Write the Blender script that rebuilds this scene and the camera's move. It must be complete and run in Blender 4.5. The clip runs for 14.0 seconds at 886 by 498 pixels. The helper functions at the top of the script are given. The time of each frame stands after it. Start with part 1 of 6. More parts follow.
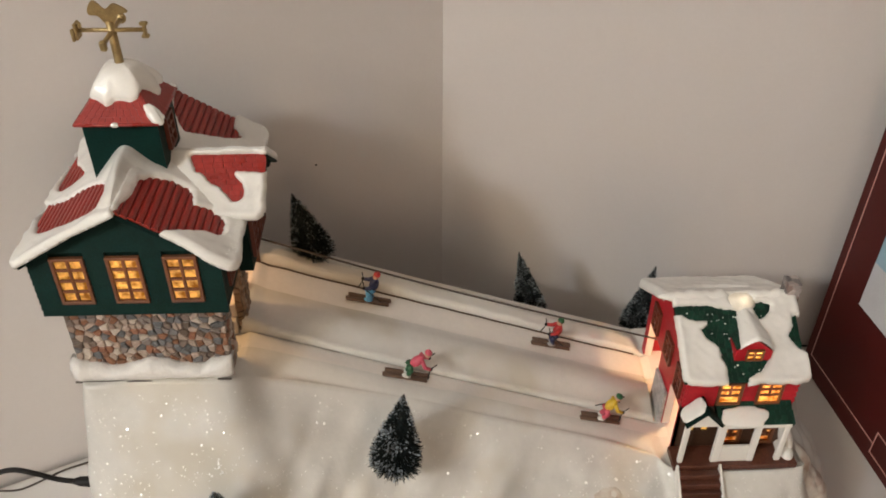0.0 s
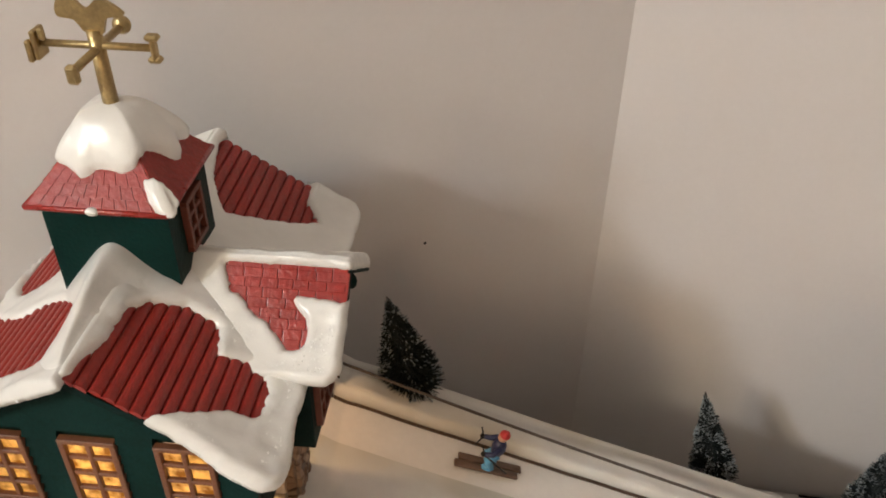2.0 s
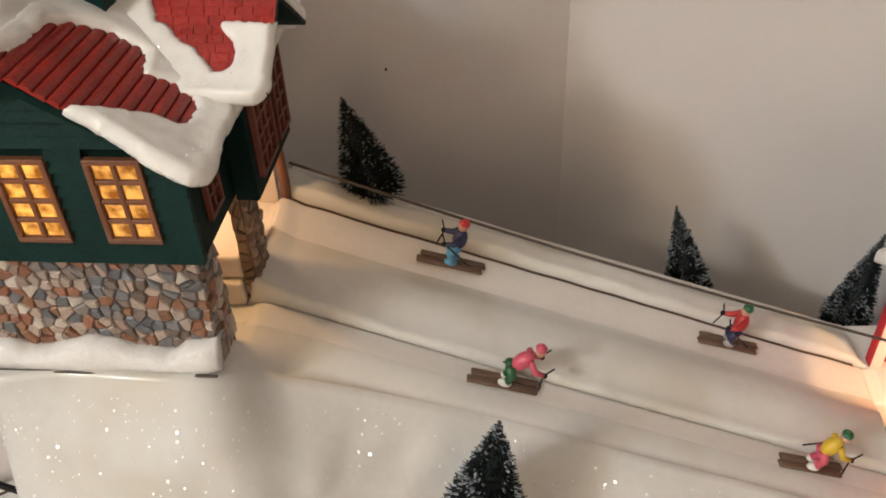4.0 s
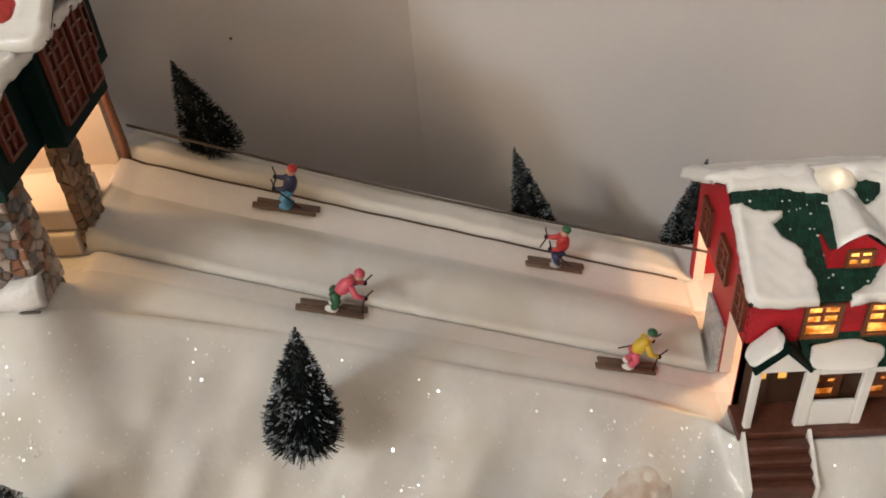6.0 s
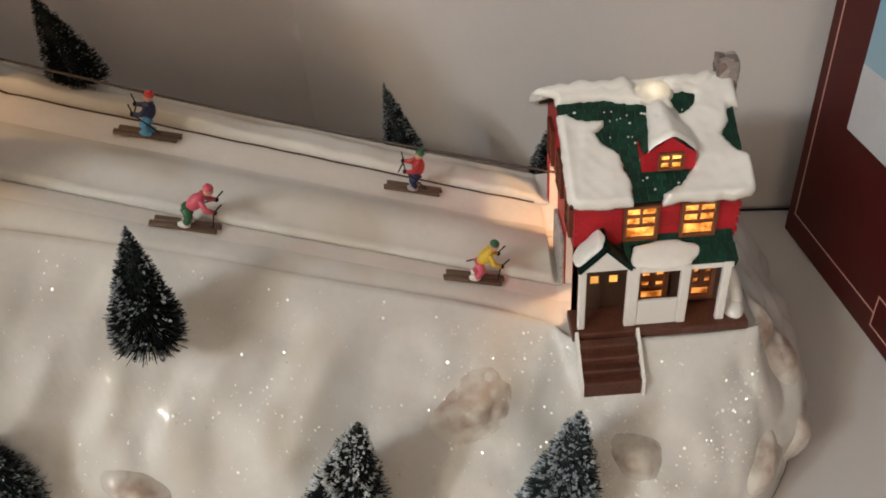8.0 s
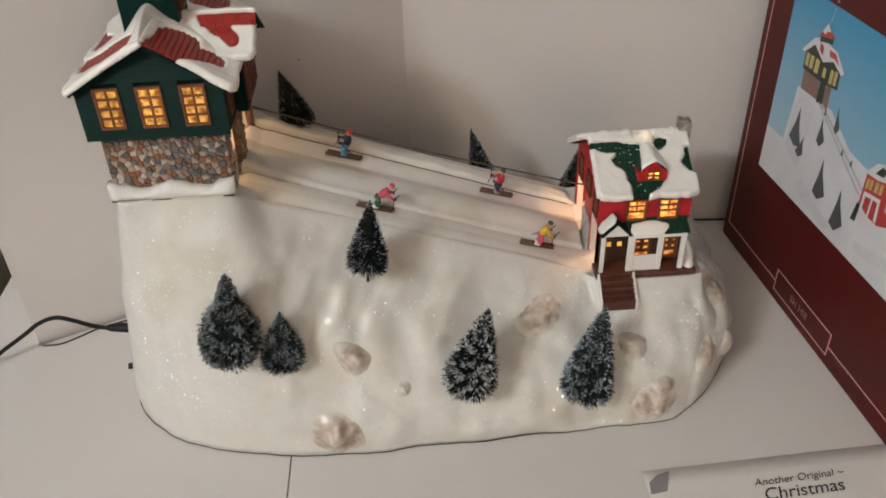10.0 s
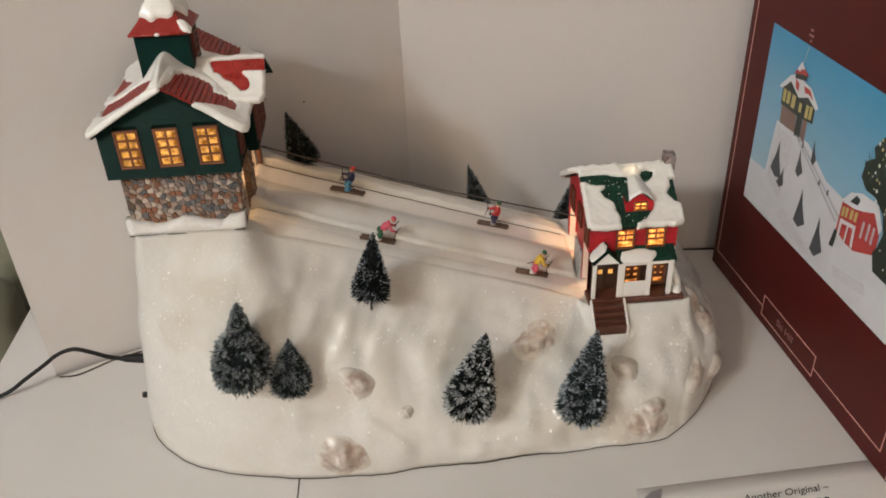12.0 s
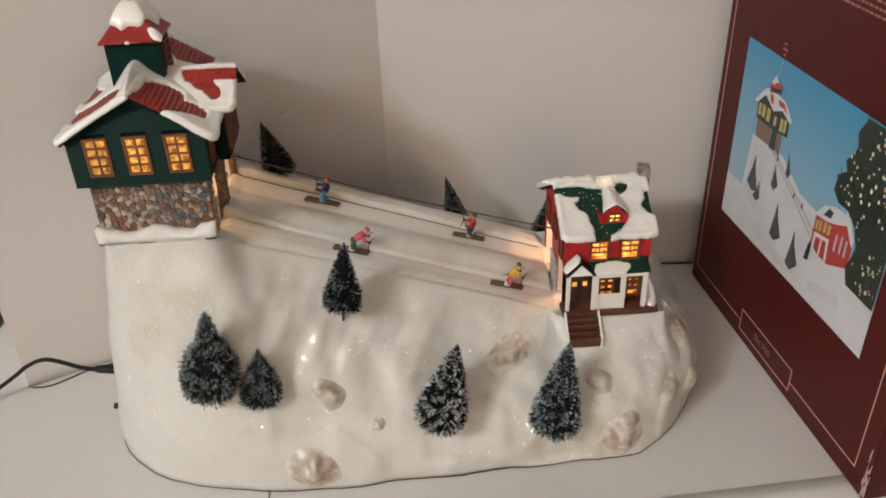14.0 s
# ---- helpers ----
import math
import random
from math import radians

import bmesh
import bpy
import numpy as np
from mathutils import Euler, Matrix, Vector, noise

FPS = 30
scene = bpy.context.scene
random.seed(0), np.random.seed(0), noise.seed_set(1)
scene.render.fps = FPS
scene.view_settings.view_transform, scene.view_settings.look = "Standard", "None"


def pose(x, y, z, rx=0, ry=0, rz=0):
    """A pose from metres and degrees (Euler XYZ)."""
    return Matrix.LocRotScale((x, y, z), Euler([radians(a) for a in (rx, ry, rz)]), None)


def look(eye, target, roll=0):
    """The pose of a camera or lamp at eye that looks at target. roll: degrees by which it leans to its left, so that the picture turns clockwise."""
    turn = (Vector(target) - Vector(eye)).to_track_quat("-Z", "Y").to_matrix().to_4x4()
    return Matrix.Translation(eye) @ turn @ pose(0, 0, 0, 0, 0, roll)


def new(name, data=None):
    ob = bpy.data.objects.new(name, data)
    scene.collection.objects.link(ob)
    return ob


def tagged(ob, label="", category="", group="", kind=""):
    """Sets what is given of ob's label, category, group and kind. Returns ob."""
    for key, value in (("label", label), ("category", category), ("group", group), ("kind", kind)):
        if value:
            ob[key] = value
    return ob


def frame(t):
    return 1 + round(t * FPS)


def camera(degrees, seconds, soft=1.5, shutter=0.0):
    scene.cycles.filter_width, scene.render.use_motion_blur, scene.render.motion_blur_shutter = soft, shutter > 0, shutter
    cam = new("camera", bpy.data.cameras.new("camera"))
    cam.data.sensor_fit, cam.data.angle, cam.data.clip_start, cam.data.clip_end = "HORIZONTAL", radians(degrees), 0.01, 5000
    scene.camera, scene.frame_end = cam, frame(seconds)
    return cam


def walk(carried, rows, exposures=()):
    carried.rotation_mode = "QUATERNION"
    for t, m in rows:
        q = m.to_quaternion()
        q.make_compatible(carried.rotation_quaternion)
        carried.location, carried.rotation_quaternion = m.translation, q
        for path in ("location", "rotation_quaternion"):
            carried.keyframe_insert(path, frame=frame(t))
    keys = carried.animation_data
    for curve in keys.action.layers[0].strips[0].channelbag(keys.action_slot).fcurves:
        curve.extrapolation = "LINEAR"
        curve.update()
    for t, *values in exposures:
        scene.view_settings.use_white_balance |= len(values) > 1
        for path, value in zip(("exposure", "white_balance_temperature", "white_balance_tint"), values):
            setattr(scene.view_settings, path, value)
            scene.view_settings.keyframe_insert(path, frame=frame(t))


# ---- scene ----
cam = camera(55.02, 14.0, soft=1.8)
PATH = [
    (0, (-0.1004, -0.3381, 0.5587), (-0.0346, 1.2565, -0.6466), 0.27),
    (0.5, (-0.1027, -0.2648, 0.5426), (-0.0702, 1.3070, -0.6929), 1.25),
    (1, (-0.1220, -0.1753, 0.5199), (-0.1871, 1.4023, -0.7065), 0.85),
    (1.5, (-0.1377, -0.1362, 0.4991), (-0.2658, 1.4529, -0.7079), 0.46),
    (2, (-0.1325, -0.1446, 0.4870), (-0.2733, 1.4585, -0.7018), 0.87),
    (2.5, (-0.1354, -0.1625, 0.4591), (-0.2708, 1.4331, -0.7378), 0.37),
    (3, (-0.1380, -0.1664, 0.4432), (-0.2644, 1.4095, -0.7809), 0.05),
    (3.2, (-0.1338, -0.1690, 0.4357), (-0.2689, 1.3979, -0.7987), -0.45),
    (5.3, (-0.0699, -0.2192, 0.4152), (-0.2131, 1.3535, -0.8115), -5.05),
    (5.5, (-0.0672, -0.2205, 0.4147), (-0.1855, 1.3457, -0.8235), -4.76),
    (6, (-0.0387, -0.2276, 0.4101), (-0.1372, 1.3474, -0.8186), -5.56),
    (6.5, (-0.0170, -0.2301, 0.4037), (-0.0633, 1.3452, -0.8281), -4.96),
    (7, (-0.0032, -0.2331, 0.3994), (-0.0460, 1.3379, -0.8375), -5.46),
    (7.5, (0.0120, -0.2442, 0.3971), (-0.0185, 1.3189, -0.8511), -5.57),
    (8, (0.0153, -0.2665, 0.3911), (-0.0104, 1.2943, -0.8592), -5.07),
    (8.5, (-0.0055, -0.3091, 0.4016), (0.0317, 1.2382, -0.8650), -3.18),
    (9, (-0.0443, -0.3934, 0.4555), (0.0308, 1.1522, -0.8098), -1.67),
    (9.2, (-0.0605, -0.4313, 0.4800), (0.0141, 1.1294, -0.7694), -1.46),
    (11.3, (-0.0855, -0.5517, 0.5487), (-0.0256, 1.1148, -0.5565), -2.86),
    (11.5, (-0.0826, -0.5529, 0.5476), (-0.0213, 1.1165, -0.5516), -2.86),
    (12, (-0.0788, -0.5561, 0.5476), (-0.0085, 1.1136, -0.5509), -2.66),
    (12.5, (-0.0710, -0.5577, 0.5454), (0.0068, 1.1156, -0.5472), -2.75),
    (13, (-0.0716, -0.5526, 0.5444), (0.0153, 1.1220, -0.5454), -2.65),
    (13.5, (-0.0678, -0.5549, 0.5453), (0.0287, 1.1251, -0.5367), -2.45),
    (14, (-0.0600, -0.5575, 0.5412), (0.0216, 1.1337, -0.5245), -2.14),
]
# the clip's camera brightens a little close to the lodge and cools off as it draws back
EXPOSURES = [(0, -0.04, 6420, 10), (1.5, 0.05, 6400, 10), (3, 0.20, 6420, 10), (5.5, 0.0, 6280, 10), (7.5, -0.08, 6270, 10), (8.5, -0.17, 6170, 9), (9.2, -0.20, 6060, 9), (11.3, -0.07, 6290, 10), (14, -0.07, 6290, 10)]
walk(cam, [(t, look(eye, target, roll)) for t, eye, target, roll in PATH], EXPOSURES)


# ---------------------------------------------------------------- world and light
world = bpy.data.worlds.new("world")
scene.world = world
world.use_nodes = True
world.node_tree.nodes["Background"].inputs[0].default_value = (1.0, 0.88, 0.74, 1)
world.node_tree.nodes["Background"].inputs[1].default_value = 0.012


def lamp(name, kind, place, watts, colour, size=0.02, aim=None):
    data = bpy.data.lights.new(name, kind)
    data.energy, data.color = watts, colour
    if kind == "AREA":
        data.shape, data.size = "DISK", size
    else:
        data.shadow_soft_size = size
    ob = new(name, data)
    ob.matrix_world = look(place, aim) if aim else Matrix.Translation(place)
    return ob


# the two bulbs of the room's ceiling lamp
lamp("room_lamp", "POINT", (-1.52, -1.46, 1.56), 56, (0.885, 0.960, 1.0), 0.09)
lamp("room_lamp_warm", "POINT", (-1.30, -1.63, 1.56), 40, (1.0, 0.840, 0.610), 0.09)
# unseen warm fill, added behind the camera to lift the shadows
lamp("warm_fill", "AREA", (0.45, -2.80, 0.60), 8.4, (1.0, 0.69, 0.41), 1.3, aim=(0, 0, 0.1))
# one bulb in each building; door, roof and dormer lamps are added helpers
lamp("lodge_bulb", "POINT", (-0.250, 0.072, 0.284), 0.18, (1.0, 0.60, 0.24), 0.004)
lamp("lodge_door_fill", "POINT", (-0.238, 0.088, 0.247), 0.028, (1.0, 0.60, 0.45), 0.006)
lamp("house_bulb", "POINT", (0.108, 0.080, 0.168), 0.20, (1.0, 0.60, 0.24), 0.004)
lamp("house_door_fill", "POINT", (0.094, 0.078, 0.134), 0.019, (1.0, 0.76, 0.62), 0.006)
lamp("roof_glow_fill", "POINT", (0.1110, 0.0748, 0.1990), 0.0017, (1.0, 0.78, 0.55), 0.0020)
lamp("dormer_fill", "POINT", (0.1113, 0.0500, 0.1860), 0.016, (1.0, 0.60, 0.24), 0.002)


# ---------------------------------------------------------------- materials
def material(name, colour, rough=0.6, metal=0.0, vary=0.12, fine=900.0, coarse=60.0, bump=0.15, tint=None, random_tint=0.0, coat=0.0,
             stain=None, stain_scale=25.0, stain_from=0.55, spec=0.5):
    """Principled surface with grain at two scales, optional stains and a shade of its own for each object."""
    m = bpy.data.materials.new(name)
    m.use_nodes = True
    nt = m.node_tree
    b = nt.nodes["Principled BSDF"]
    b.inputs["Metallic"].default_value = metal
    b.inputs["Coat Weight"].default_value = coat
    b.inputs["Coat Roughness"].default_value = 0.15 if rough < 0.45 else 0.28
    b.inputs["Specular IOR Level"].default_value = spec
    geo = nt.nodes.new("ShaderNodeNewGeometry")
    n1, n2 = nt.nodes.new("ShaderNodeTexNoise"), nt.nodes.new("ShaderNodeTexNoise")
    for n, s in ((n1, fine), (n2, coarse)):
        n.inputs["Scale"].default_value, n.inputs["Detail"].default_value = s, 4
        nt.links.new(geo.outputs["Position"], n.inputs["Vector"])
    add = nt.nodes.new("ShaderNodeMath")
    add.operation = "ADD"
    nt.links.new(n1.outputs[0], add.inputs[0])
    nt.links.new(n2.outputs[0], add.inputs[1])
    rng = nt.nodes.new("ShaderNodeMapRange")
    rng.inputs[1].default_value, rng.inputs[2].default_value = 0.6, 1.4
    rng.inputs[3].default_value, rng.inputs[4].default_value = 0.0, 1.0
    nt.links.new(add.outputs[0], rng.inputs[0])
    mix = nt.nodes.new("ShaderNodeMix")
    mix.data_type = "RGBA"
    lo = [max(0, c * (1 - vary)) for c in colour]
    hi = [min(1, c * (1 + vary)) for c in (tint or colour)]
    mix.inputs[6].default_value, mix.inputs[7].default_value = (*lo, 1), (*hi, 1)
    nt.links.new(rng.outputs[0], mix.inputs[0])
    out = mix.outputs[2]
    if stain:
        n3 = nt.nodes.new("ShaderNodeTexNoise")
        n3.inputs["Scale"].default_value, n3.inputs["Detail"].default_value = stain_scale, 5
        nt.links.new(geo.outputs["Position"], n3.inputs["Vector"])
        r3 = nt.nodes.new("ShaderNodeMapRange")
        r3.inputs[1].default_value, r3.inputs[2].default_value = stain_from, stain_from + 0.14
        nt.links.new(n3.outputs[0], r3.inputs[0])
        m3 = nt.nodes.new("ShaderNodeMix")
        m3.data_type = "RGBA"
        m3.inputs[7].default_value = (*stain, 1)
        nt.links.new(r3.outputs[0], m3.inputs[0])
        nt.links.new(out, m3.inputs[6])
        out = m3.outputs[2]
    if random_tint:
        info = nt.nodes.new("ShaderNodeObjectInfo")
        hsv = nt.nodes.new("ShaderNodeHueSaturation")
        rr = nt.nodes.new("ShaderNodeMapRange")
        rr.inputs[3].default_value, rr.inputs[4].default_value = 1 - random_tint, 1 + random_tint
        nt.links.new(info.outputs["Random"], rr.inputs[0])
        nt.links.new(rr.outputs[0], hsv.inputs["Value"])
        nt.links.new(out, hsv.inputs["Color"])
        out = hsv.outputs[0]
    nt.links.new(out, b.inputs["Base Color"])
    rg = nt.nodes.new("ShaderNodeMapRange")
    rg.inputs[3].default_value, rg.inputs[4].default_value = max(0.03, rough - 0.08), min(1, rough + 0.08)
    nt.links.new(n2.outputs[0], rg.inputs[0])
    nt.links.new(rg.outputs[0], b.inputs["Roughness"])
    if bump:
        bp = nt.nodes.new("ShaderNodeBump")
        bp.inputs["Strength"].default_value, bp.inputs["Distance"].default_value = bump, 0.0006
        nt.links.new(n1.outputs[0], bp.inputs["Height"])
        nt.links.new(bp.outputs[0], b.inputs["Normal"])
    return m


def ramp_material(name, stops, rough, bump=0.3, fine=1500.0):
    """A shade picked from stops for each object, with grain."""
    m = material(name, (0.5, 0.5, 0.5), rough, vary=0.25, fine=fine, coarse=300, bump=bump)
    nt = m.node_tree
    b = nt.nodes["Principled BSDF"]
    src = b.inputs["Base Color"].links[0].from_socket
    info, ramp = nt.nodes.new("ShaderNodeObjectInfo"), nt.nodes.new("ShaderNodeValToRGB")
    ramp.color_ramp.interpolation = "CONSTANT"
    e = ramp.color_ramp.elements
    while len(e) < len(stops):
        e.new(0.5)
    for i, c in enumerate(stops):
        e[i].position, e[i].color = i / len(stops), (*c, 1)
    nt.links.new(info.outputs["Random"], ramp.inputs[0])
    mul = nt.nodes.new("ShaderNodeMix")
    mul.data_type, mul.blend_type = "RGBA", "MULTIPLY"
    mul.inputs[0].default_value = 1.0
    gain = nt.nodes.new("ShaderNodeMix")
    gain.data_type, gain.blend_type = "RGBA", "ADD"
    gain.inputs[0].default_value = 1.0
    nt.links.new(src, gain.inputs[6])
    nt.links.new(src, gain.inputs[7])
    nt.links.new(gain.outputs[2], mul.inputs[6])
    nt.links.new(ramp.outputs[0], mul.inputs[7])
    nt.links.new(mul.outputs[2], b.inputs["Base Color"])
    return m


def pane_material(name, colour, gloss=0.25, even=0.0):
    """Frosted amber plastic that lets the bulb behind it shine through."""
    m = bpy.data.materials.new(name)
    m.use_nodes = True
    nt = m.node_tree
    nt.nodes.remove(nt.nodes["Principled BSDF"])
    out = nt.nodes["Material Output"]
    tr, gl, mx = nt.nodes.new("ShaderNodeBsdfTranslucent"), nt.nodes.new("ShaderNodeBsdfGlossy"), nt.nodes.new("ShaderNodeMixShader")
    geo, noi, mixc = nt.nodes.new("ShaderNodeNewGeometry"), nt.nodes.new("ShaderNodeTexNoise"), nt.nodes.new("ShaderNodeMix")
    noi.inputs["Scale"].default_value, noi.inputs["Detail"].default_value = 170, 4
    mixc.data_type = "RGBA"
    mixc.inputs[6].default_value = tuple(c * (f + (1 - f) * even) for c, f in zip(colour, (0.30, 0.20, 0.08))) + (1,)
    mixc.inputs[7].default_value = (*colour, 1)
    rng = nt.nodes.new("ShaderNodeMapRange")
    rng.inputs[1].default_value, rng.inputs[2].default_value = 0.38, 0.58
    nt.links.new(geo.outputs["Position"], noi.inputs["Vector"])
    nt.links.new(noi.outputs[0], rng.inputs[0])
    nt.links.new(rng.outputs[0], mixc.inputs[0])
    nt.links.new(mixc.outputs[2], tr.inputs["Color"])
    gl.inputs["Roughness"].default_value = gloss
    fr = nt.nodes.new("ShaderNodeFresnel")
    nt.links.new(fr.outputs[0], mx.inputs[0])
    if even:
        dif, half = nt.nodes.new("ShaderNodeBsdfDiffuse"), nt.nodes.new("ShaderNodeMixShader")
        nt.links.new(mixc.outputs[2], dif.inputs["Color"])
        half.inputs[0].default_value = 0.5 if even > 0.82 else 0.1
        nt.links.new(tr.outputs[0], half.inputs[1])
        nt.links.new(dif.outputs[0], half.inputs[2])
        tr = half
    nt.links.new(tr.outputs[0], mx.inputs[1])
    nt.links.new(gl.outputs[0], mx.inputs[2])
    nt.links.new(mx.outputs[0], out.inputs["Surface"])
    return m


WALL = material("wall_paint", (0.63, 0.594, 0.576), 0.85, vary=0.02, fine=350, coarse=9, bump=0.10)
TABLE = material("table_laminate", (0.66, 0.636, 0.615), 0.45, vary=0.02, fine=500, coarse=14, bump=0.04, stain=(0.52, 0.48, 0.44), stain_scale=60, stain_from=0.71)
PAPER = material("packing_paper", (0.72, 0.69, 0.66), 0.7, vary=0.03, fine=400, coarse=30, bump=0.06)
FLOOR = material("floor_wood", (0.10, 0.065, 0.04), 0.4, vary=0.3, fine=90, coarse=8, bump=0.1)
CEIL = material("ceiling_paint", (0.78, 0.77, 0.75), 0.9, vary=0.02, bump=0.05)
SNOW = material("glazed_snow", (0.655, 0.642, 0.608), 0.52, vary=0.05, fine=240, coarse=30, bump=0.05, coat=0.34,
                stain=(0.57, 0.535, 0.465), stain_scale=15, stain_from=0.52)
SNOW.node_tree.nodes["Principled BSDF"].inputs["Coat Roughness"].default_value = 0.11
LANE = material("lane_snow", (0.735, 0.70, 0.66), 0.48, vary=0.05, fine=300, coarse=60, bump=0.10, coat=0.12)
SKIRT = material("dull_snow", (0.72, 0.70, 0.675), 0.5, vary=0.08, fine=500, coarse=90, bump=0.5, stain=(0.60, 0.56, 0.50), stain_scale=160, stain_from=0.64)
ROOFSNOW = material("roof_snow", (0.83, 0.815, 0.78), 0.32, vary=0.03, fine=260, coarse=60, bump=0.20, coat=0.32)
REDCOURSE = material("red_course", (0.29, 0.021, 0.014), 0.36, vary=0.25, fine=600, coarse=90, bump=0.4, coat=0.15, spec=0.3)
RED = material("red_shingle", (0.29, 0.020, 0.014), 0.28, vary=0.35, fine=600, coarse=90, bump=0.4, random_tint=0.06, coat=0.5, spec=0.3)
GREENROOF = material("green_shingle", (0.0045, 0.033, 0.020), 0.40, vary=0.45, fine=700, coarse=140, bump=0.5, random_tint=0.35, spec=0.35)
GREEN = material("green_siding", (0.0019, 0.019, 0.016), 0.50, vary=0.30, fine=800, coarse=70, bump=0.3, random_tint=0.10, spec=0.12)
DARKGREEN = material("dark_green", (0.002, 0.014, 0.012), 0.6, vary=0.25, bump=0.3, spec=0.1)
REDWALL = material("red_wall", (0.38, 0.010, 0.018), 0.42, vary=0.25, fine=700, coarse=80, bump=0.3, random_tint=0.1, spec=0.3)
BROWNFRAME = material("brown_frame", (0.16, 0.058, 0.024), 0.5, vary=0.3, bump=0.3)
REDFRAME = material("rust_frame", (0.125, 0.029, 0.014), 0.45, vary=0.3, bump=0.3)
WHITE = material("white_trim", (0.80, 0.785, 0.75), 0.38, vary=0.05, bump=0.2)
CREAM = material("inner_plaster", (0.70, 0.62, 0.54), 0.7, vary=0.04, bump=0.1)
PORCH = material("porch_brown", (0.090, 0.030, 0.018), 0.4, vary=0.4, fine=700, coarse=120, bump=0.4, random_tint=0.2)
RUST = material("rust_pane", (0.17, 0.036, 0.016), 0.5, vary=0.45, fine=800, coarse=260, bump=0.5)
DARKRUST = material("dark_rust_pane", (0.060, 0.020, 0.012), 0.4, vary=0.4, fine=800, coarse=260, bump=0.4)
MARBLED = material("marbled_grey", (0.40, 0.39, 0.38), 0.5, vary=0.45, fine=700, coarse=180, bump=0.3)
DOOR = material("door_brown", (0.060, 0.028, 0.015), 0.5, vary=0.3, bump=0.3)
WOODPOST = material("brown_post", (0.20, 0.085, 0.048), 0.55, vary=0.3, bump=0.4)
MORTAR = material("mortar", (0.13, 0.115, 0.10), 0.8, vary=0.2, bump=0.4)
STONEGREY = ramp_material("chimney_stone", [(0.30, 0.25, 0.235), (0.17, 0.15, 0.15), (0.38, 0.32, 0.30), (0.22, 0.15, 0.135), (0.27, 0.235, 0.225)], 0.5)
STONE = ramp_material("field_stone", [(0.27, 0.19, 0.150), (0.105, 0.105, 0.110), (0.25, 0.105, 0.06), (0.17, 0.125, 0.105), (0.47, 0.40, 0.34), (0.12, 0.085, 0.065),
                                      (0.37, 0.28, 0.23), (0.21, 0.095, 0.05), (0.145, 0.140, 0.145), (0.32, 0.25, 0.205), (0.20, 0.165, 0.150)], 0.36)


def rock_paint():
    m = material("painted_rock", (0.40, 0.305, 0.25), 0.32, vary=0.22, fine=300, coarse=90, bump=0.15, coat=0.4, stain=(0.52, 0.44, 0.375), stain_scale=60, stain_from=0.50)
    nt = m.node_tree
    b = nt.nodes["Principled BSDF"]
    src = b.inputs["Base Color"].links[0].from_socket
    co, off, far, noi, add, rng, mix = [nt.nodes.new("ShaderNode" + s) for s in ("TexCoord", "VectorMath", "VectorMath", "TexNoise", "Math", "MapRange", "Mix")]
    off.operation, far.operation, add.operation, mix.data_type = "SUBTRACT", "LENGTH", "ADD", "RGBA"
    off.inputs[1].default_value = (0.5, 0.5, 0.5)
    noi.inputs["Scale"].default_value = 130
    nt.links.new(co.outputs["Generated"], off.inputs[0])
    nt.links.new(off.outputs[0], far.inputs[0])
    nt.links.new(co.outputs["Object"], noi.inputs["Vector"])
    nt.links.new(far.outputs["Value"], add.inputs[0])
    nt.links.new(noi.outputs[0], add.inputs[1])
    rng.inputs[1].default_value, rng.inputs[2].default_value = 0.74, 1.06
    nt.links.new(add.outputs[0], rng.inputs[0])
    nt.links.new(rng.outputs[0], mix.inputs[0])
    nt.links.new(src, mix.inputs[6])
    mix.inputs[7].default_value = (0.615, 0.585, 0.53, 1)
    nt.links.new(mix.outputs[2], b.inputs["Base Color"])
    return m


ROCK = rock_paint()
BROWNSTONE = ramp_material("pier_stone", [(0.17, 0.095, 0.055), (0.10, 0.065, 0.045), (0.23, 0.14, 0.085), (0.13, 0.085, 0.06), (0.28, 0.19, 0.13)], 0.45)
BRASS = material("brass", (0.44, 0.32, 0.15), 0.34, metal=0.85, vary=0.25, fine=900, coarse=150, bump=0.25)
PANE = pane_material("amber_pane", (1.0, 0.74, 0.30))
PINE = material("brush_pine", (0.007, 0.012, 0.013), 0.6, vary=0.5, fine=2000, coarse=300, bump=0.0, spec=0.25)
BLUEPINE = material("brush_blue_pine", (0.026, 0.038, 0.042), 0.6, vary=0.5, fine=2000, coarse=300, bump=0.0, spec=0.25)
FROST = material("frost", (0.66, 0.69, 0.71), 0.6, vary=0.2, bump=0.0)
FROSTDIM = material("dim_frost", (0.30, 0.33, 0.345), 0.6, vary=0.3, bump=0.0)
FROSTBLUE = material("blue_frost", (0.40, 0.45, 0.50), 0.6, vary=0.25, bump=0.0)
WIRE = material("twisted_wire", (0.10, 0.09, 0.08), 0.4, metal=0.8, vary=0.2, bump=0.2)
ROPE = material("lift_rope", (0.07, 0.055, 0.045), 0.7, vary=0.3, bump=0.3)
BLACK = material("black_rubber", (0.006, 0.005, 0.005), 0.55, vary=0.3, bump=0.1, spec=0.3)
GLITTER = material("glitter", (0.76, 0.745, 0.70), 0.34, vary=0.02, bump=0.0, spec=1.0, coat=1.0)
GLITTER.node_tree.nodes["Principled BSDF"].inputs["IOR"].default_value = 2.4
BOXRED = material("box_maroon", (0.070, 0.0065, 0.0055), 0.42, vary=0.14, fine=500, coarse=18, bump=0.05, spec=0.22)
BOXEDGE = material("worn_board", (0.50, 0.40, 0.33), 0.8, vary=0.2, bump=0.2)
